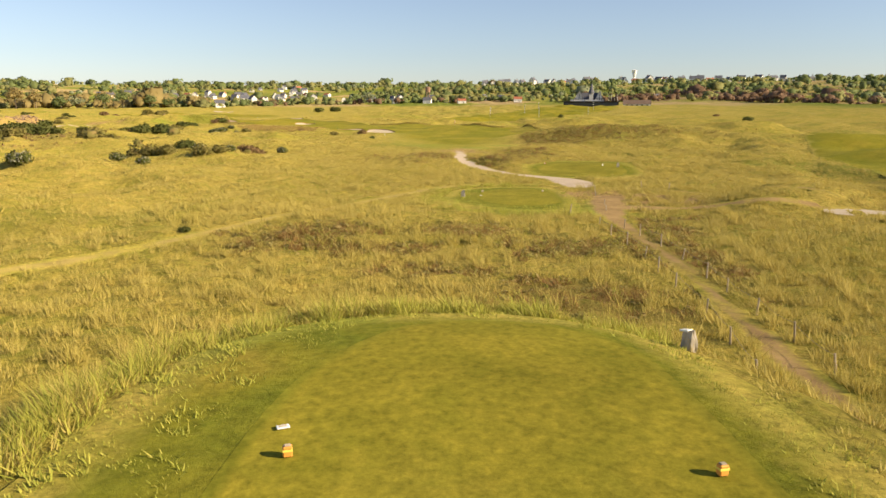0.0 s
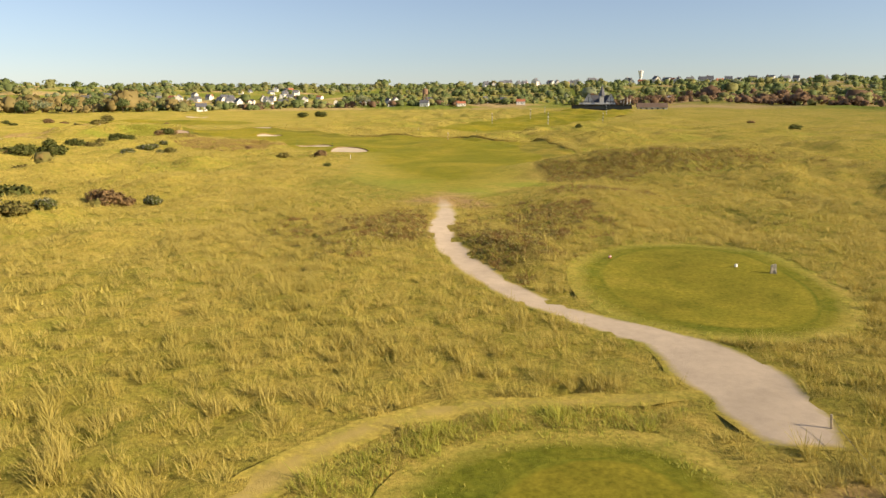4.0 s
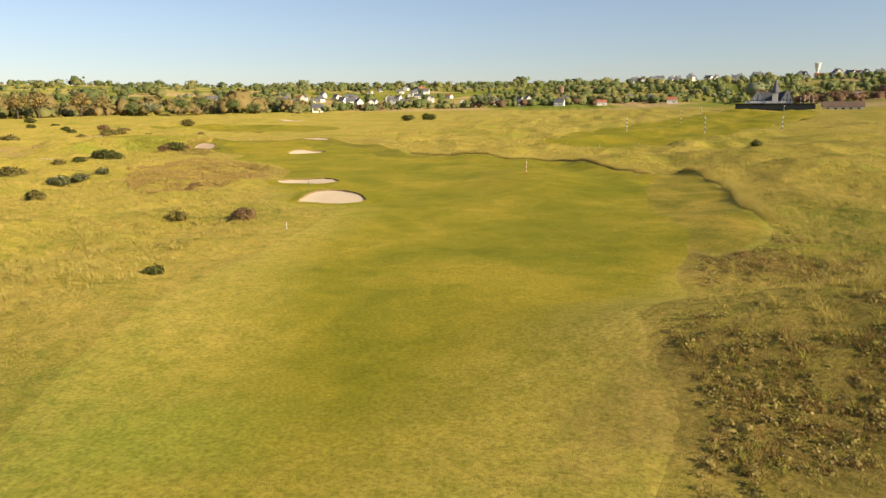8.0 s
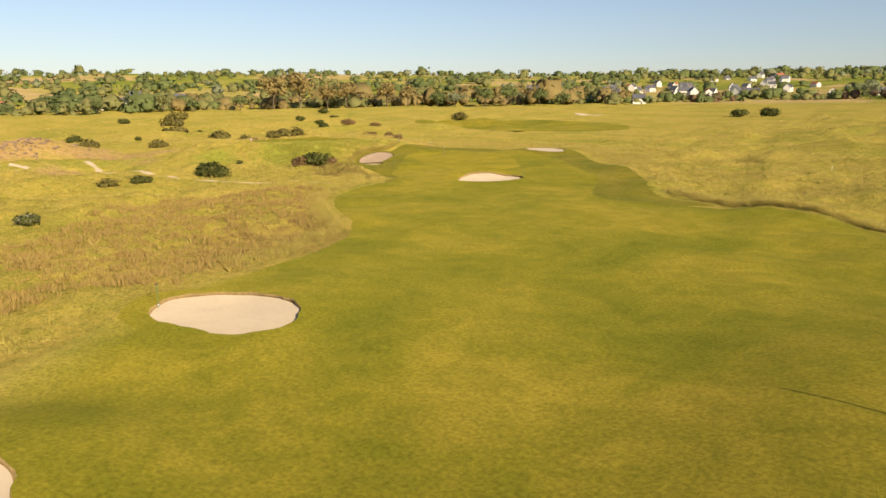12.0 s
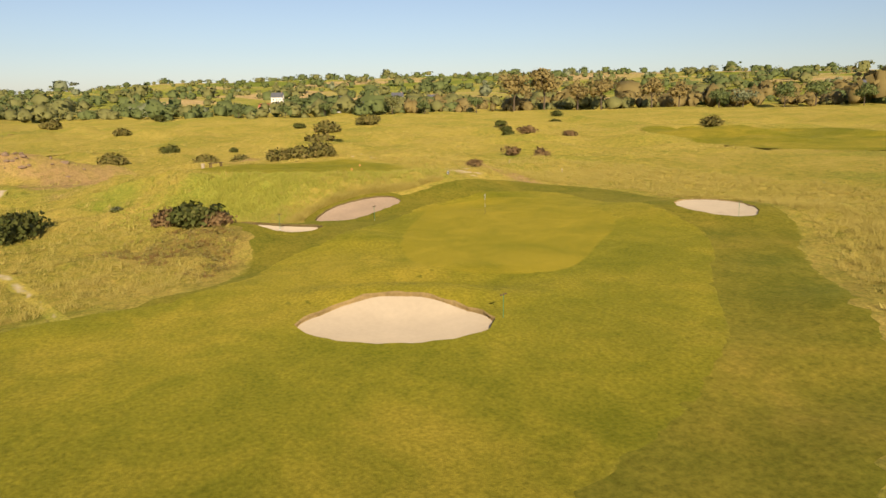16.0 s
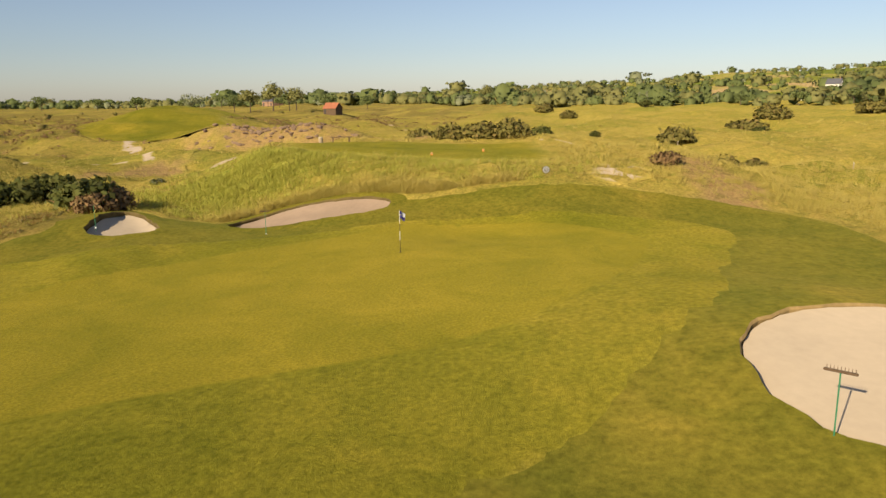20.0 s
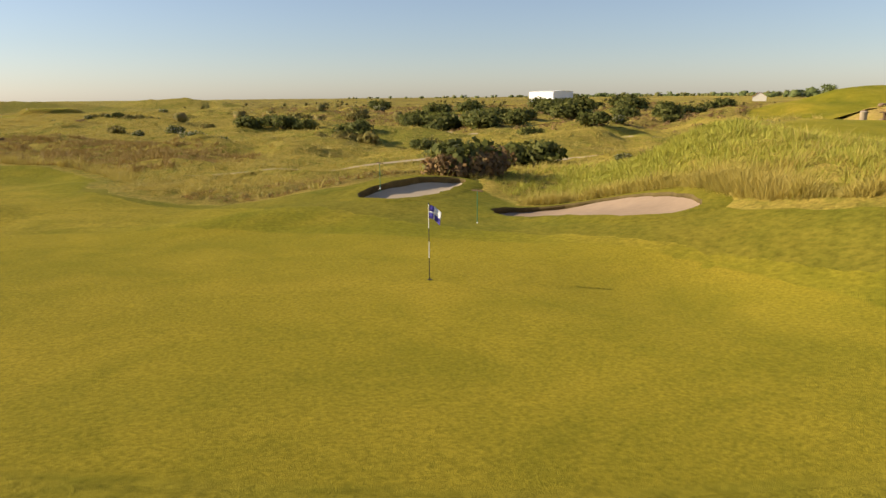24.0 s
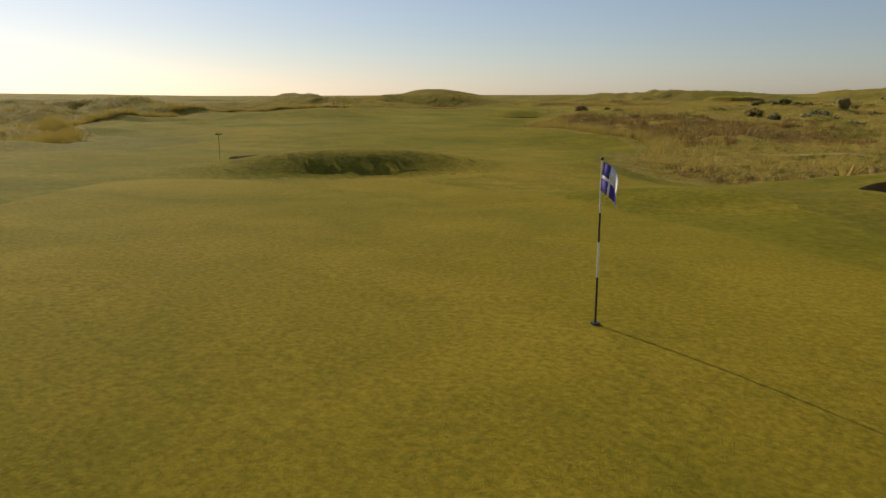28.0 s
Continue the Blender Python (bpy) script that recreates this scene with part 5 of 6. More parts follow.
def hole_sign():
    x, y = -94.2, 360.2
    ob = thing("hole_sign", "round black sign with a white ring and the number 9", "sign", (x, y, height(x, y)), 112)
    part("stake", rod(bmesh.new(), (0, 0.05, -0.1), (0, 0.05, 0.35), 0.03, 0.03, 8), M_WOOD, ob)
    for name, r, yy, m in (("disc", 0.26, 0.0, M_BLACK), ("ring", 0.215, -0.022, M_WHITE), ("face", 0.17, -0.034, M_BLACK)):
        bm = bmesh.new()
        bmesh.ops.create_cone(bm, cap_ends=True, segments=28, radius1=r, radius2=r, depth=0.03, matrix=Matrix.Translation((0, yy, 0.30)) @ Matrix.Rotation(radians(90), 4, "X"))
        part(name, bm, m, ob)
    cu = bpy.data.curves.new("numeral", "FONT")
    cu.body, cu.size, cu.extrude, cu.align_x, cu.align_y = "9", 0.30, 0.004, "CENTER", "CENTER"
    cu.materials.append(M_WHITE)
    tmp = new("numeral", cu)
    me = bpy.data.meshes.new_from_object(tmp.evaluated_get(bpy.context.evaluated_depsgraph_get()))
    bpy.data.objects.remove(tmp)
    ob2 = part("numeral", me, None, ob, "white numeral 9")
    ob2.matrix_basis = Matrix.Translation((0, -0.056, 0.30)) @ Matrix.Rotation(radians(90), 4, "X")


hole_sign()


def bench():
    x, y = -115.3, 335.9
    ob = thing("bench", "dark wooden bench on the upper tee", "bench", (x, y, height(x, y)), 115)
    for k in (-1, 0, 1):
        part("plank", box(bmesh.new(), 0, k * 0.17, 0.60, 2.3, 0.15, 0.06, 0.012), M_DARK_WOOD, ob)
    for sx in (-0.85, 0.85):
        for sy in (-0.18, 0.18):
            part("leg", box(bmesh.new(), sx, sy, 0.26, 0.12, 0.10, 0.62, 0.012), M_DARK_WOOD, ob)
    bx = thing("litter_bin", "pale wooden litter bin beside the bench", "litter bin", (x + 1.0, y - 1.9, height(x + 1.0, y - 1.9)), 20)
    part("body", rod(bmesh.new(), (0, 0, -0.05), (0, 0, 0.62), 0.22, 0.24, 12), M_WOOD, bx)
    part("lid", rod(bmesh.new(), (0, 0, 0.62), (0, 0, 0.67), 0.26, 0.2, 12), M_STONE, bx)


bench()

# paths, mown spots and sand beyond the green
lay("upper_tee", "mown tee lawn on the plateau beyond the green", "tee", UPPER_TEE, 1.2, 0.06, M_FAIR, soft=2.5, low=-0.04)
lay("sand_path", "pale sandy path winding behind the plateau", "path", ribbon_outline([(-134, 298), (-140, 293), (-150, 284), (-155, 279), (-159, 275), (-170, 270)], [2.2, 2.6, 3.2, 3.4, 3.0, 2.0]), 1.5, 0.06, M_PATH, (), 0.2)
lay("sand_path", "pale sandy path beyond the gorse", "path", ribbon_outline([(-118.2, 356.5), (-117.0, 360), (-115.2, 364.4), (-113.6, 369)], [0.8, 1.5, 1.6, 0.8]), 0.7, 0.05, M_PATH, (), 0.15, soft=0.3)
lay("sand_path", "pale sandy path far across the dunes", "path", ribbon_outline([(-213, 321.4), (-228, 312), (-248, 301), (-268, 289), (-300, 276)], [2.0, 2.6, 3, 3, 2.4]), 3, 0.1, M_PATH, (), 0.3)
lay("sand_path", "pale sandy path across the left dunes", "path", ribbon_outline([(-150, 298), (-134, 303), (-128, 311), (-127, 316), (-131, 322)], [1.2, 1.4, 1.5, 1.4, 1.0]), 1.5, 0.06, M_PATH, (), 0.2)
lay("sand_path", "pale sandy path far across the left dunes", "path", ribbon_outline([(-102, 238), (-118, 262), (-137, 300)], [2, 2.4, 2]), 2, 0.06, M_PATH, (), 0.2)
lay("bare_sand", "scuffed bare sand patch beside the green", "sand", rounded([(-95.2, 363), (-99.5, 362.8), (-102, 363.8), (-101.2, 366.2), (-97.5, 367.6), (-94.6, 366)]), 0.7, 0.05, M_PATH, (), 0.35, soft=1.6)
lay("practice_range", "mown green practice range", "grass", RANGE, 4, 0.08, M_FAIR)
lay("far_fairway", "mown green fairway on the far dunes", "fairway", FAR_LAWNS[0], 4, 0.08, M_FAIR)
lay("far_fairway", "mown green fairway on the right-hand dunes", "fairway", FAR_LAWNS[1], 3, 0.08, M_FAIR)
lay("far_fairway", "mown green fairway beyond the plateau", "fairway", FAR_LAWNS[2], 4, 0.08, M_FAIR)
for nm, cx, cy, ra, rb in (("sand bunker far off on the dunes", -155, 590, 8, 3), ("sand strip beside a far tee", 40, 59, 6, 1.1)):
    a = np.arange(16) * 6.283 / 16
    lay("far_sand", "pale " + nm, "sand", rounded(np.stack([cx + ra * np.cos(a), cy + rb * np.sin(a) * (1 + 0.2 * np.sin(2 * a))], 1), 0.8), 1.5, 0.08, M_SAND, (), 0.1)



def rubble(seed, count):
    """Broken stones lying on the bare dune bank."""
    g = np.random.RandomState(seed)
    ico = bmesh.new()
    bmesh.ops.create_icosphere(ico, subdivisions=1, radius=1.0)
    base = np.array([v.co[:] for v in ico.verts])
    tri = np.array([[v.index for v in f.verts] for f in ico.faces])
    ico.free()
    vs, fs = [], []
    for k in range(count):
        x, y = g.normal(-160, 2.6), g.normal(304, 6.5)
        s = g.uniform(0.18, 0.55) * np.array([g.uniform(0.8, 1.5), g.uniform(0.8, 1.5), g.uniform(0.45, 0.8)])
        vs.append(base * (1 + g.uniform(-0.22, 0.22, (len(base), 1))) * s + np.array([x, y, height(x, y) + 0.05]))
        fs.append(tri + k * len(base))
    return tagged(new("rubble", solid("rubble", np.vstack(vs), np.vstack(fs), M_RUBBLE)), "broken brown stones scattered on the bare dune bank", "stones", kind="stuff")


rubble(91, 130)

# ---- woods, houses and the far ridge ----
def cube_quads():
    """The 24 quads of a cube with each side cut in four, facing outwards."""
    out = []
    for axis in range(3):
        for sign in (-1, 1):
            for a in (-1, 0):
                for b in (-1, 0):
                    q = []
                    for da, db in ((0, 0), (1, 0), (1, 1), (0, 1)):
                        c = [0.0, 0.0, 0.0]
                        c[axis], c[(axis + 1) % 3], c[(axis + 2) % 3] = sign, a + da, b + db
                        q.append(c)
                    out.append(q if sign > 0 else q[::-1])
    return np.array(out, float)


HEART = cube_quads()


def tree_arrays(seed, leaves, tall, wide, leaf):
    """One crown for a far tree: leaf quads round a few clumps, on a short stem."""
    g = np.random.RandomState(seed)
    c = 9
    cen = np.stack([g.normal(0, 0.33, c) * wide, g.normal(0, 0.33, c) * wide, tall * g.uniform(0.28, 0.8, c)], 1)
    k = g.randint(0, c, leaves)
    d = g.normal(0, 1, (leaves, 3))
    d /= np.linalg.norm(d, axis=1, keepdims=True)
    p = cen[k] + d * np.array([wide, wide, tall * 0.42]) * (0.42 * g.uniform(0.6, 1.1, leaves))[:, None]
    p[:, 2] = np.maximum(p[:, 2], 0.2)
    u = np.cross(d + g.normal(0, 0.4, (leaves, 3)), g.normal(0, 1, (leaves, 3)))
    u /= np.maximum(np.linalg.norm(u, axis=1, keepdims=True), 1e-6)
    w = np.cross(u, d)
    s = (leaf * g.uniform(0.6, 1.4, leaves))[:, None]
    mid = p - np.array([0, 0, tall * 0.45])
    mid /= np.maximum(np.linalg.norm(mid, axis=1, keepdims=True), 1e-6)
    shell, nrm = facing(np.stack([p - u * s, p - w * s, p + u * s, p + w * s], 1), 0.2 * d + 0.7 * mid + np.array([0, 0, 0.35]) + 0.12 * g.normal(0, 1, (leaves, 3)))
    q = HEART / np.linalg.norm(HEART, axis=2, keepdims=True)
    swell = 1 + 0.16 * np.sin(q[:, :, :1] * 5 + seed) + 0.16 * np.sin(q[:, :, 1:2] * 6 + 2 * seed) + 0.1 * np.sin(q[:, :, 2:] * 7 + 3 * seed)
    heart = q * swell * np.array([wide * 0.50, wide * 0.50, tall * 0.44]) + np.array([0, 0, tall * 0.46])
    out = q.reshape(-1, 3) + np.array([0, 0, 0.45])
    return np.vstack([heart, shell]), np.vstack([out / np.linalg.norm(out, axis=1, keepdims=True), nrm])


EDGE = [(-1200, -1150), (-760, -420), (-650, -60), (-600, 150), (-470, 330), (-430, 400), (-410, 470), (-395, 540), (-385, 610), (-345, 685), (-240, 762), (-100, 880), (30, 925), (140, 945), (330, 870), (430, 720), (560, 560), (760, 300)]


def edge_radius(az):
    """How far the woods' edge lies from the plan's middle, by bearing."""
    p = np.array(EDGE, float)
    a = np.degrees(np.arctan2(-(p[:, 0] + 30), p[:, 1] - 200))
    a = np.where(a < -100, a + 360, a)
    o = np.argsort(a)
    return np.interp(az, a[o], np.hypot(p[o, 0] + 30, p[o, 1] - 200))


LEAVES = 46
MASTERS = [[tree_arrays(300 + 20 * q + k, LEAVES, 1.0, wd, lf) for k in range(8)] for q, (wd, lf) in enumerate(((0.78, 0.112), (0.78, 0.112), (0.66, 0.108), (0.74, 0.108), (0.78, 0.112)))]


def woodland(name, label, places, sizes, kind, material, seed):
    g = np.random.RandomState(seed)
    out, turned = [], []
    for (x, y), s in zip(places, sizes):
        v, nrm = MASTERS[kind][g.randint(0, 8)]
        a = g.uniform(0, 6.283)
        r = np.array([[math.cos(a), -math.sin(a), 0], [math.sin(a), math.cos(a), 0], [0, 0, 1]])
        out.append((v.reshape(-1, 3) * s * np.array([g.uniform(0.9, 1.6), g.uniform(0.9, 1.6), 1])) @ r.T + np.array([x, y, 0]))
        turned.append(nrm @ r.T)
    v = np.vstack(out)
    base = np.repeat(terrain(np.array([p[0] for p in places]), np.array([p[1] for p in places])), (LEAVES + len(HEART)) * 4)
    v[:, 2] += base - 0.3
    return tagged(new(name, solid(name, v, np.arange(len(v)).reshape(-1, 4), material, normals=np.vstack(turned))), label, "woodland", kind="stuff")


wg = np.random.RandomState(8)
n = 16500
waz = wg.uniform(-62, 169, n)
rel = wg.uniform(0, 1, n) ** 1.25
wr = edge_radius(waz) * 1.02 + rel * np.maximum(1650 - edge_radius(waz), 260)
wx, wy = -30 - wr * np.sin(np.radians(waz)), 200 + wr * np.cos(np.radians(waz))
hedge = np.abs(rolls(wx, wy, 150, 61, 5))
wood = rolls(wx, wy, 420, 62, 5)
front = rel < 0.05
village = (np.hypot((wx + 230) / 130, (wy - 1080) / 200) < 1) | (np.hypot((wx + 10) / 260, (wy - 985) / 45) < 1) | (np.hypot((wx - 430) / 330, (wy - 1600) / 90) < 1)
chance = np.where(front, 0.62, np.where(hedge < 0.18, 0.66, np.where(wood > 0.0, 0.5, 0.07)))
chance = np.where((waz < 22) & ~front, np.maximum(chance, 0.30), chance)
chance = np.where((waz > 44) & ~front, chance * 0.6, chance)
chance = np.where(waz > 88, chance * 0.75, chance)
chance = np.where(village & ~front, 0.05, chance)
chance = np.where(waz > 150, np.where(front, 0.5, 0.0), chance)
wkeep = wg.uniform(0, 1, n) < chance
wx, wy, wr, waz, rel = wx[wkeep], wy[wkeep], wr[wkeep], waz[wkeep], rel[wkeep]
size = wg.uniform(4.5, 9.5, len(wx)) * (1 + 0.5 * step(0.2, 1.2, rolls(wx, wy, 60, 67, 5))) * np.where(wg.uniform(0, 1, len(wx)) < 0.06, 1.5, 1.0) * np.where(rel < 0.05, 0.9, 1.0)
tone = rolls(wx, wy, 90, 63, 5) + wg.normal(0, 0.55, len(wx))
russet = (waz > 18) & (waz < 52) & (rel < 0.16) & (tone > -0.1)
size = np.where(russet, size * 1.3, size)
dark_red = (waz > -16) & (waz < 16) & (rel < 0.06) & (tone > 0.8) | ((waz < -17) & (rel < 0.14) & (tone > -0.3))
pale = (tone > 1.35) & ~russet & ~dark_red
olive = (tone < -0.35) & ~russet & ~dark_red & ~pale
plain_green = ~(russet | dark_red | pale | olive)
for kind, mask, nm, lb, m in ((0, plain_green, "green_woods", "dense green hedgerow trees on the far hillside", M_TREE_A), (1, olive, "olive_woods", "olive-green trees on the far hillside", M_TREE_B), (2, russet, "russet_woods", "tall russet and ochre trees along the edge of the links", M_TREE_C),
                              (3, pale, "pale_woods", "silvery pale willows among the far trees", M_TREE_D), (4, dark_red, "red_brown_woods", "reddish-brown wood behind the links", M_TREE_E)):
    woodland(nm, lb, list(zip(wx[mask], wy[mask])), size[mask], kind, m, 400 + kind)
# scrub over the left dunes and the far dune line
sg = np.random.RandomState(12)
sx, sy = sg.uniform(-420, 60, 900), sg.uniform(-420, 215, 900)
far_enough = np.hypot(sx - 5, sy - 60) > 90
thick = rolls(sx, sy, 70, 66, 5)
sk = far_enough & ((thick > 0.55) | (sg.uniform(0, 1, 900) < 0.10)) & (sx < -30)
woodland("dune_scrub", "low dark scrub scattered over the dunes", list(zip(sx[sk], sy[sk])), sg.uniform(1.2, 3.2, int(sk.sum())), 0, M_GORSE, 405)


def tree(label, tall, wide, material, seed, leaves=620, leaf=0.045, limbs=6, bare=0.28):
    ob = thing("tree", label, "tree")
    g = np.random.RandomState(seed)
    bm = bmesh.new()
    rod(bm, (0, 0, -0.3), (0.02 * tall, 0, tall * 0.45), tall * 0.026, tall * 0.014, 8)
    part("trunk", bm, M_TRUNK, ob)
    cen = []
    for k in range(limbs):
        a = k * 6.283 / limbs + g.uniform(-0.3, 0.3)
        z0, z1 = tall * g.uniform(bare, 0.45), tall * g.uniform(0.5, 0.85)
        q = (wide * g.uniform(0.25, 0.55) * math.cos(a), wide * g.uniform(0.25, 0.55) * math.sin(a), z1)
        part("limb", rod(bmesh.new(), (0.015 * tall, 0, z0), q, tall * 0.010, tall * 0.004, 6), M_TRUNK, ob)
        cen.append(q)
    cen += [(0, 0, tall * 0.8), (wide * 0.2, -wide * 0.2, tall * 0.55), (-wide * 0.25, wide * 0.1, tall * 0.62)]
    cen = np.array(cen)
    k = g.randint(0, len(cen), leaves)
    d = g.normal(0, 1, (leaves, 3))
    d /= np.linalg.norm(d, axis=1, keepdims=True)
    p = cen[k] + d * np.array([wide, wide, tall * 0.45]) * (0.38 * g.uniform(0.5, 1.1, leaves))[:, None]
    u = np.cross(d + g.normal(0, 0.5, (leaves, 3)), g.normal(0, 1, (leaves, 3)))
    u /= np.maximum(np.linalg.norm(u, axis=1, keepdims=True), 1e-6)
    w = np.cross(u, d)
    s = (leaf * tall * g.uniform(0.6, 1.4, leaves))[:, None]
    v, nrm = facing(np.stack([p - u * s, p - w * s * 0.8, p + u * s, p + w * s * 0.8], 1), d + 0.25 * g.normal(0, 1, (leaves, 3)))
    part("crown", solid("crown", v.reshape(-1, 3), np.arange(leaves * 4).reshape(-1, 4), material, normals=nrm), None, ob)
    return ob


TREES = {"green": [tree("leafy green tree at the edge of the links", 10, 7, M_TREE_A, 500 + k) for k in range(3)],
         "olive": [tree("airy olive-brown pine at the edge of the links", 15, 9, M_TREE_B, 510 + k, 520, 0.045, 6, 0.4) for k in range(3)],
         "russet": [tree("tall russet poplar at the edge of the links", 19, 11, M_TREE_C, 520 + k) for k in range(3)],
         "pale": [tree("round silvery willow at the edge of the links", 9, 8, M_TREE_D, 530 + k) for k in range(2)]}
STANDING = [("olive", -440, 172, 1.0), ("olive", -434, 160, 1.15), ("olive", -425, 150, 0.95), ("green", -448, 188, 1.2), ("green", -428, 138, 1.1), ("green", -455, 160, 1.2), ("pale", -398, 130, 1.2), ("green", -470, 205, 0.9),
            ("green", -560, 60, 1.1), ("green", -580, 0, 1.0), ("green", -600, -60, 1.1), ("green", -540, 100, 1.0), ("green", -590, 30, 1.2), ("green", -500, 130, 0.9), ("green", -610, -110, 1.2), ("pale", -520, 80, 1.0),
            ("russet", -388, 575, 1.25), ("russet", -380, 592, 1.35), ("russet", -372, 612, 1.0), ("russet", -366, 626, 1.05), ("russet", -352, 655, 1.0), ("russet", -342, 668, 0.95), ("green", -330, 690, 1.3), ("green", -300, 712, 1.5),
            ("green", -285, 720, 1.5), ("green", -265, 735, 1.4), ("pale", -320, 700, 1.5), ("green", -395, 552, 1.0), ("green", -402, 520, 1.0), ("olive", -405, 500, 0.7), ("pale", -60, 905, 1.7), ("green", -250, 745, 1.3),
            ("green", -560, -30, 1.2), ("green", -420, 440, 0.8), ("green", -425, 415, 0.7), ("green", -415, 462, 0.8), ("olive", -620, 250, 1.0), ("olive", -640, 270, 1.0), ("olive", -600, 290, 0.9), ("green", -640, -200, 1.5)]
for kk, (key, x, y, s) in enumerate(STANDING):
    ob = copy_thing(TREES[key][kk % len(TREES[key])], pose(x, y, height(x, y), 0, 0, kk * 67 % 360))
    ob.scale = (s, s, s)
    ob["group"] = "trees at the edge of the links"
for kinds in TREES.values():
    for first in kinds:
        for o in list(first.children):
            bpy.data.objects.remove(o)
        bpy.data.objects.remove(first)

M_WALL = plain("rendered_wall", (0.78, 0.74, 0.66), 0.85, 0.2, 0.8, 0.10)
M_SLATE = plain("slate_roof", (0.12, 0.12, 0.135), 0.6, 0.3, 1.5, 0.3)
M_TILE = plain("tile_roof", (0.40, 0.15, 0.08), 0.8, 0.2, 1.5, 0.3)
M_BROWN_TILE = plain("brown_tile_roof", (0.19, 0.13, 0.095), 0.85, 0.2, 1.5, 0.3)
M_PANE = plain("window_pane", (0.05, 0.06, 0.07), 0.15, 0.5, 2.0, 0.3)
M_TIMBER = plain("dark_timber", (0.035, 0.03, 0.028), 0.7, 0.3, 3.0, 0.3)
M_BRICK = plain("old_brick", (0.36, 0.22, 0.14), 0.9, 0.2, 1.5, 0.3)


def gable(bm, w, d, h, roof, over=0.3, only="roof"):
    """A pitched roof (two slabs) or the gabled walls of a house."""
    if only == "wall":
        v = [bm.verts.new(c) for c in ((-w / 2, -d / 2, -1), (w / 2, -d / 2, -1), (w / 2, d / 2, -1), (-w / 2, d / 2, -1), (-w / 2, -d / 2, h), (w / 2, -d / 2, h), (w / 2, d / 2, h), (-w / 2, d / 2, h), (-w / 2, 0, h + roof), (w / 2, 0, h + roof))]
        for f in ((0, 1, 5, 4), (2, 3, 7, 6), (1, 2, 6, 9, 5), (3, 0, 4, 8, 7), (4, 5, 9, 8), (6, 7, 8, 9), (3, 2, 1, 0)):
            bm.faces.new([v[k] for k in f])
    else:
        t = 0.18
        e = over * roof / (d / 2)
        for s in (-1, 1):
            a = [(-w / 2 - over, s * (d / 2 + over), h - e), (w / 2 + over, s * (d / 2 + over), h - e), (w / 2 + over, 0, h + roof), (-w / 2 - over, 0, h + roof)]
            lo = [bm.verts.new((x, y, z + 0.03)) for x, y, z in a]
            hi = [bm.verts.new((x, y, z + 0.03 + t)) for x, y, z in a]
            bm.faces.new(lo if s > 0 else lo[::-1])
            bm.faces.new(hi[::-1] if s > 0 else hi)
            for k in range(4):
                bm.faces.new((lo[k], lo[(k + 1) % 4], hi[(k + 1) % 4], hi[k]))
        bmesh.ops.recalc_face_normals(bm, faces=bm.faces[:])
    return bm


def house(label, w, d, h, roof, wall_m, roof_m):
    ob = thing("house", label, "house")
    part("wall", gable(bmesh.new(), w, d, h, roof, only="wall"), wall_m, ob)
    part("roof", gable(bmesh.new(), w, d, h, roof), roof_m, ob)
    part("chimney", box(bmesh.new(), w * 0.38, 0, h + roof + 0.3, 0.7, 0.9, 1.8, 0.05), M_BRICK, ob)
    for s in (-1, 1):
        for k in (-0.3, 0.0, 0.3):
            win = part("window", box(bmesh.new(), k * w, s * (d / 2 + 0.02), h * 0.55, 1.3, 0.10, 1.4, 0.02), M_WHITE, ob)
            part("pane", box(bmesh.new(), k * w, s * (d / 2 + 0.08), h * 0.55, 1.05, 0.04, 1.15), M_PANE, win)
    part("door", box(bmesh.new(), 0.14 * w, -(d / 2 + 0.03), 1.0, 1.0, 0.10, 2.0, 0.02), M_TIMBER, ob)
    return ob


KINDS = [house("white rendered house with a slate roof among trees", 11, 8, 4.8, 3.6, M_WALL, M_SLATE), house("cream rendered house with an orange tile roof among trees", 12, 8, 3.4, 2.8, M_WALL, M_TILE),
         house("white cottage with a dark steep roof among trees", 9, 7, 3.2, 4.0, M_WALL, M_SLATE)]
PLACES = [(-222, 830, 30), (-487, 501, 70), (-507, 531, 60), (-470, 652, 50), (56, 935, 5), (-60, 975, 10), (-28, 938, 15), (12, 930, -10), (313, 955, 20), (127, 930, -5), (-152, 915, 20),
          (-396, 1020, 30), (-392, 950, 40), (-430, 1010, 20), (-560, 470, 60), (-598, 597, 60), (-640, 560, 40), (-700, 520, 60), (-520, 590, 50)]
hg = np.random.RandomState(21)
for k in range(44):
    a, r = hg.uniform(0, 6.283), math.sqrt(hg.uniform(0, 1))
    PLACES.append((-230 + 120 * r * math.cos(a), 1085 + 190 * r * math.sin(a), hg.uniform(0, 180)))
for k in range(46):
    PLACES.append((160 + k * 14 + hg.normal(0, 9), 1640 - k * 5 + hg.normal(0, 30), hg.uniform(0, 180)))
for k in range(9):
    PLACES.append((-90 + k * 26 + hg.normal(0, 6), 985 + hg.normal(0, 12), hg.uniform(0, 180)))
for k, (x, y, turn) in enumerate(PLACES):
    ob = copy_thing(KINDS[(0, 2, 0, 2, 1)[k % 5]], pose(x, y, height(x, y) + 0.3, 0, 0, turn))
    s = hg.uniform(0.8, 1.0) if k < 19 else (hg.uniform(1.2, 1.5) if 63 <= k < 109 else hg.uniform(0.7, 0.95))
    ob.scale = (s, s, s * hg.uniform(0.95, 1.15))
    ob["group"] = "houses of the far village"
for first in KINDS:
    for o in list(first.children_recursive):
        bpy.data.objects.remove(o)
    bpy.data.objects.remove(first)


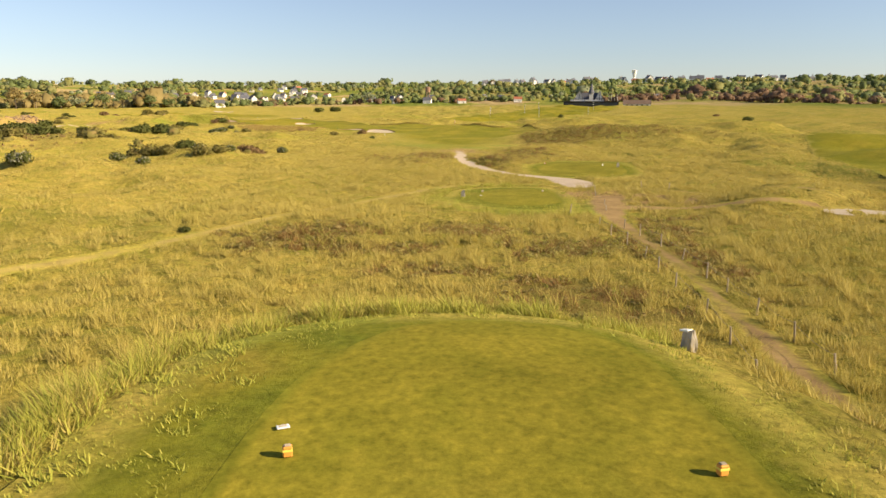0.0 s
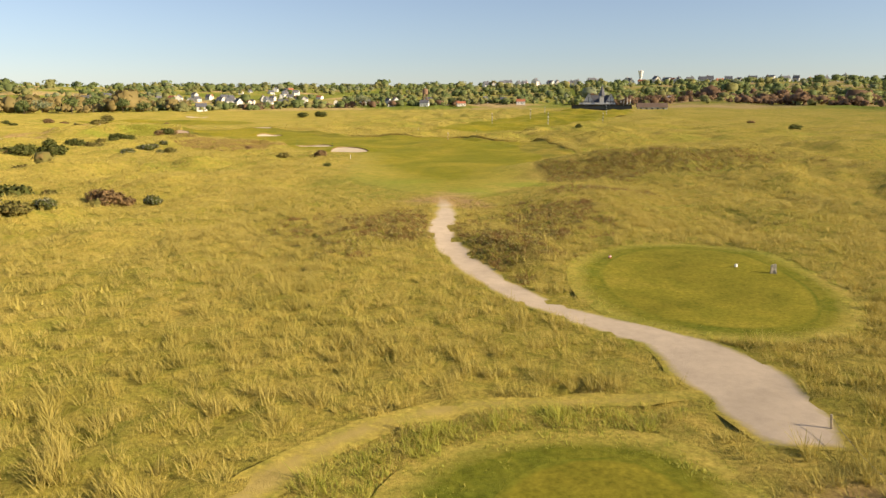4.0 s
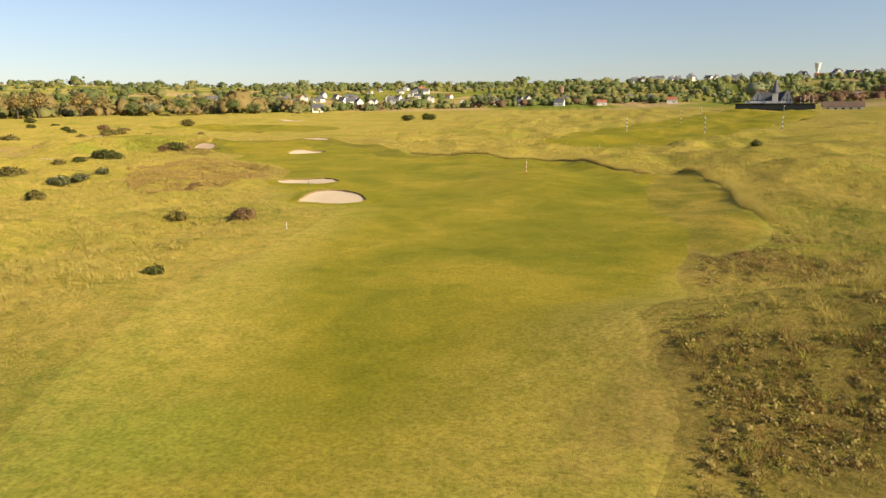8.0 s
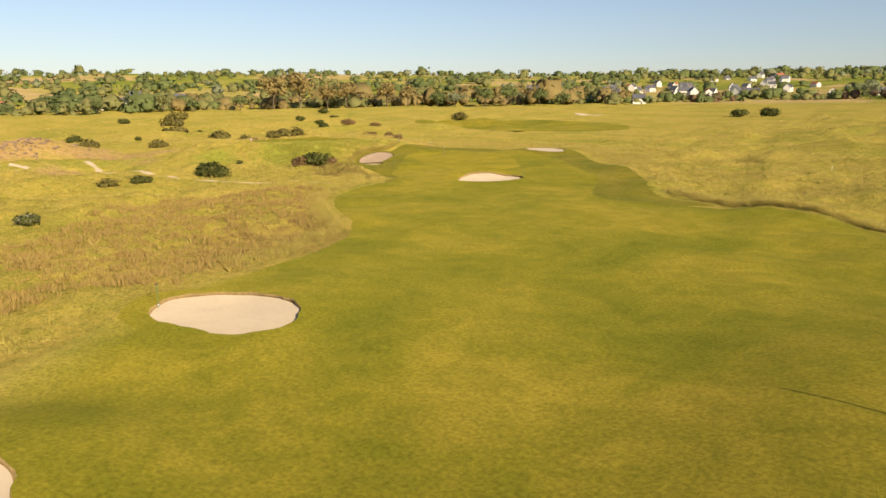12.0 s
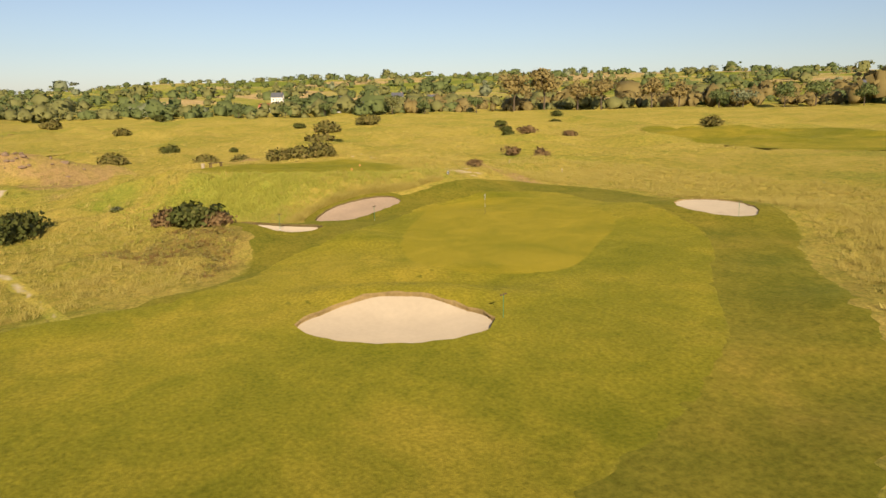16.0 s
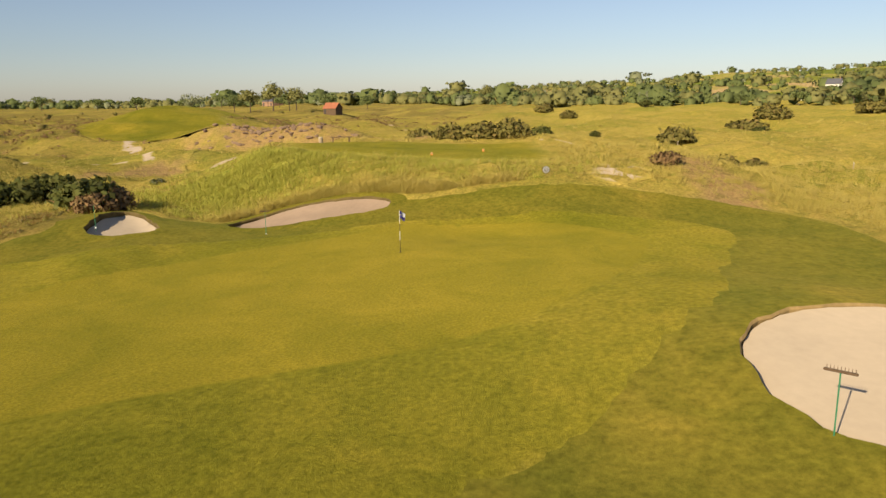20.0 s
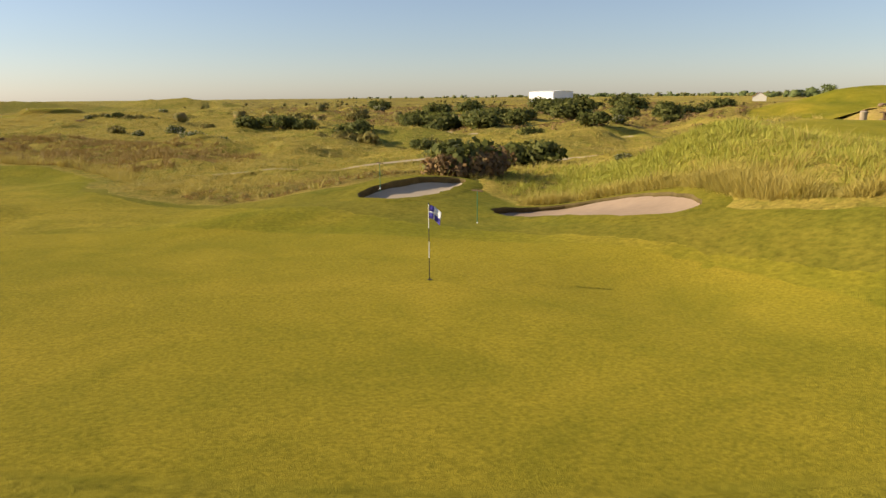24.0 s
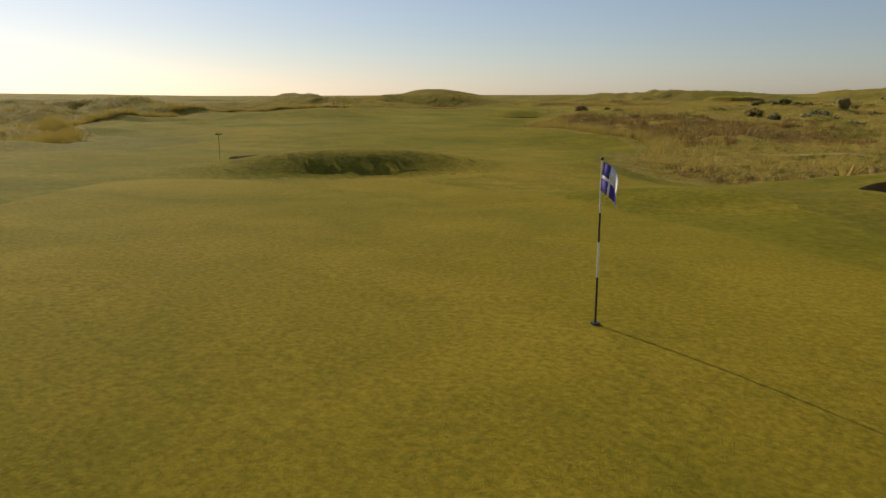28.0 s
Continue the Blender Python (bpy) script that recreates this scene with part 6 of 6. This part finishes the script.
def clubhouse():
    x, y = 160, 674
    ob = thing("clubhouse", "half-timbered clubhouse with a spire above a long black glazed terrace", "clubhouse", (x, y, height(x, y)), -14)
    part("terrace_wall", box(bmesh.new(), 0, 3, 1.6, 50, 8, 5.4, 0.05), M_TIMBER, ob, "long black terrace front")
    for k in range(16):
        part("terrace_pane", box(bmesh.new(), -22.5 + 3 * k, -1.06, 2.2, 2.6, 0.12, 2.8, 0.02), M_PANE, ob)
    part("terrace_roof", box(bmesh.new(), -3, 2.6, 4.6, 58, 10.5, 0.45, 0.05), M_TIMBER, ob)
    part("parapet", box(bmesh.new(), -6, 8, 5.6, 26, 0.5, 1.4, 0.05), M_WALL, ob, "white parapet")
    for sx, wide in ((-11, 10), (7.5, 8)):
        m = Matrix.Translation((sx, 14, 0)) @ Matrix.Rotation(radians(90), 4, "Z")
        bm = gable(bmesh.new(), 12, wide, 6.0, 8.5, only="wall")
        bmesh.ops.transform(bm, matrix=m, verts=bm.verts[:])
        part("gable_wall", bm, M_WALL, ob, "white gable")
        bm = gable(bmesh.new(), 12, wide, 6.0, 8.5, 0.5)
        bmesh.ops.transform(bm, matrix=m, verts=bm.verts[:])
        part("gable_roof", bm, M_SLATE, ob)
        for t in (-0.28, 0.0, 0.28):
            part("timber", box(bmesh.new(), sx + t * wide, 7.9, 8.2 - abs(t) * 6, 0.35, 0.2, 6.0 - abs(t) * 10, 0.02), M_TIMBER, ob)
        part("gable_beam", box(bmesh.new(), sx, 7.88, 7.0, wide * 0.8, 0.2, 0.35, 0.02), M_TIMBER, ob)
    bm = gable(bmesh.new(), 16, 9, 6.0, 6.5, 0.4)
    bmesh.ops.transform(bm, matrix=Matrix.Translation((-1, 17, 0)), verts=bm.verts[:])
    part("main_roof", bm, M_SLATE, ob)
    part("turret", box(bmesh.new(), 0, 9.5, 6.5, 3.6, 3.6, 11.5, 0.05), M_WALL, ob)
    bm = bmesh.new()
    bmesh.ops.create_cone(bm, cap_ends=True, segments=8, radius1=3.0, radius2=0.12, depth=9.5, matrix=Matrix.Translation((0, 9.5, 16.6)))
    part("spire", bm, M_SLATE, ob, "slate spire")
    for k in range(4):
        part("flagpole", rod(bmesh.new(), (16 + 2.6 * k, 4, 4.5), (16 + 2.6 * k, 4, 10.5), 0.12, 0.08, 6), M_WHITE, ob)
    an = thing("annexe", "low white annexe with a long brown roof beside the clubhouse", "building", (200, 664, height(200, 664)), -14)
    part("wall", gable(bmesh.new(), 24, 9, 2.8, 3.2, only="wall"), M_WALL, an)
    part("roof", gable(bmesh.new(), 24, 9, 2.8, 3.2, 0.5), M_BROWN_TILE, an, "brown tiled roof")
    for k in range(5):
        part("window", box(bmesh.new(), -9 + 4.5 * k, -4.53, 1.5, 1.6, 0.1, 1.2, 0.02), M_PANE, an)


clubhouse()


def water_tower(label, x, y, stem, tall, r, material, legs):
    ob = thing("water_tower", label, "water tower", (x, y, height(x, y)))
    if legs:
        for k in range(4):
            a = 0.785 + k * 1.571
            part("leg", rod(bmesh.new(), (r * 0.9 * math.cos(a), r * 0.9 * math.sin(a), -1), (r * 0.75 * math.cos(a), r * 0.75 * math.sin(a), stem), 0.5, 0.45, 8), material, ob)
        part("brace", rod(bmesh.new(), (0, 0, stem * 0.5), (0, 0, stem * 0.5 + 0.5), r * 0.85, r * 0.85, 12), material, ob)
    else:
        part("stem", rod(bmesh.new(), (0, 0, -1), (0, 0, stem), r * 0.6, r * 0.42, 16), material, ob)
    part("tank", rod(bmesh.new(), (0, 0, stem), (0, 0, tall), r * (1.0 if legs else 0.55), r * 1.05, 20), material, ob)
    part("roof", rod(bmesh.new(), (0, 0, tall), (0, 0, tall + r * 0.25), r * 1.12, r * 0.3, 20), material, ob)


water_tower("old brick water tower on legs behind the trees", 13, 950, 14, 20, 3.2, M_BRICK, True)
water_tower("white flared water tower on the far ridge", 470, 1590, 18, 31, 5.5, M_WHITE, False)


def shed(name, label, x, y, turn, w, d, h, roof, wall_m, roof_m, doors=3):
    ob = thing(name, label, "building", (x, y, height(x, y)), turn)
    part("wall", gable(bmesh.new(), w, d, h, roof, only="wall"), wall_m, ob)
    part("roof", gable(bmesh.new(), w, d, h, roof, 0.3), roof_m, ob)
    for k in range(doors):
        part("door", box(bmesh.new(), w * (-0.35 + 0.7 * k / max(1, doors - 1)), -d / 2 - 0.03, h * 0.4, w * 0.1, 0.12, h * 0.75, 0.03), M_PANE, ob)


M_SHEET = plain("white_cladding", (0.80, 0.81, 0.84), 0.5, 0.3, 0.3, 0.06)
shed("warehouse", "white metal warehouse far behind the dune scrub", -325, -160, 104, 30, 20, 9.5, 0.6, M_SHEET, M_SHEET, 0)
shed("barn", "large dark-roofed barn behind the trees", -600, 72, 60, 16, 10, 5.0, 3.0, M_BRICK, M_SLATE, 2)
shed("barn", "long pale house with an orange roof behind the scrub", -440, -60, 50, 20, 9, 4.5, 3.0, M_WALL, M_TILE, 3)
shed("shelter", "small wooden golf shelter with an orange roof on the dunes", -352, 233, 75, 7, 5, 2.6, 2.2, M_DARK_WOOD, M_TILE, 1)
shed("barn", "low pale building behind the far dunes", -420, -330, 150, 18, 9, 4.0, 2.0, M_WALL, M_SLATE, 2)
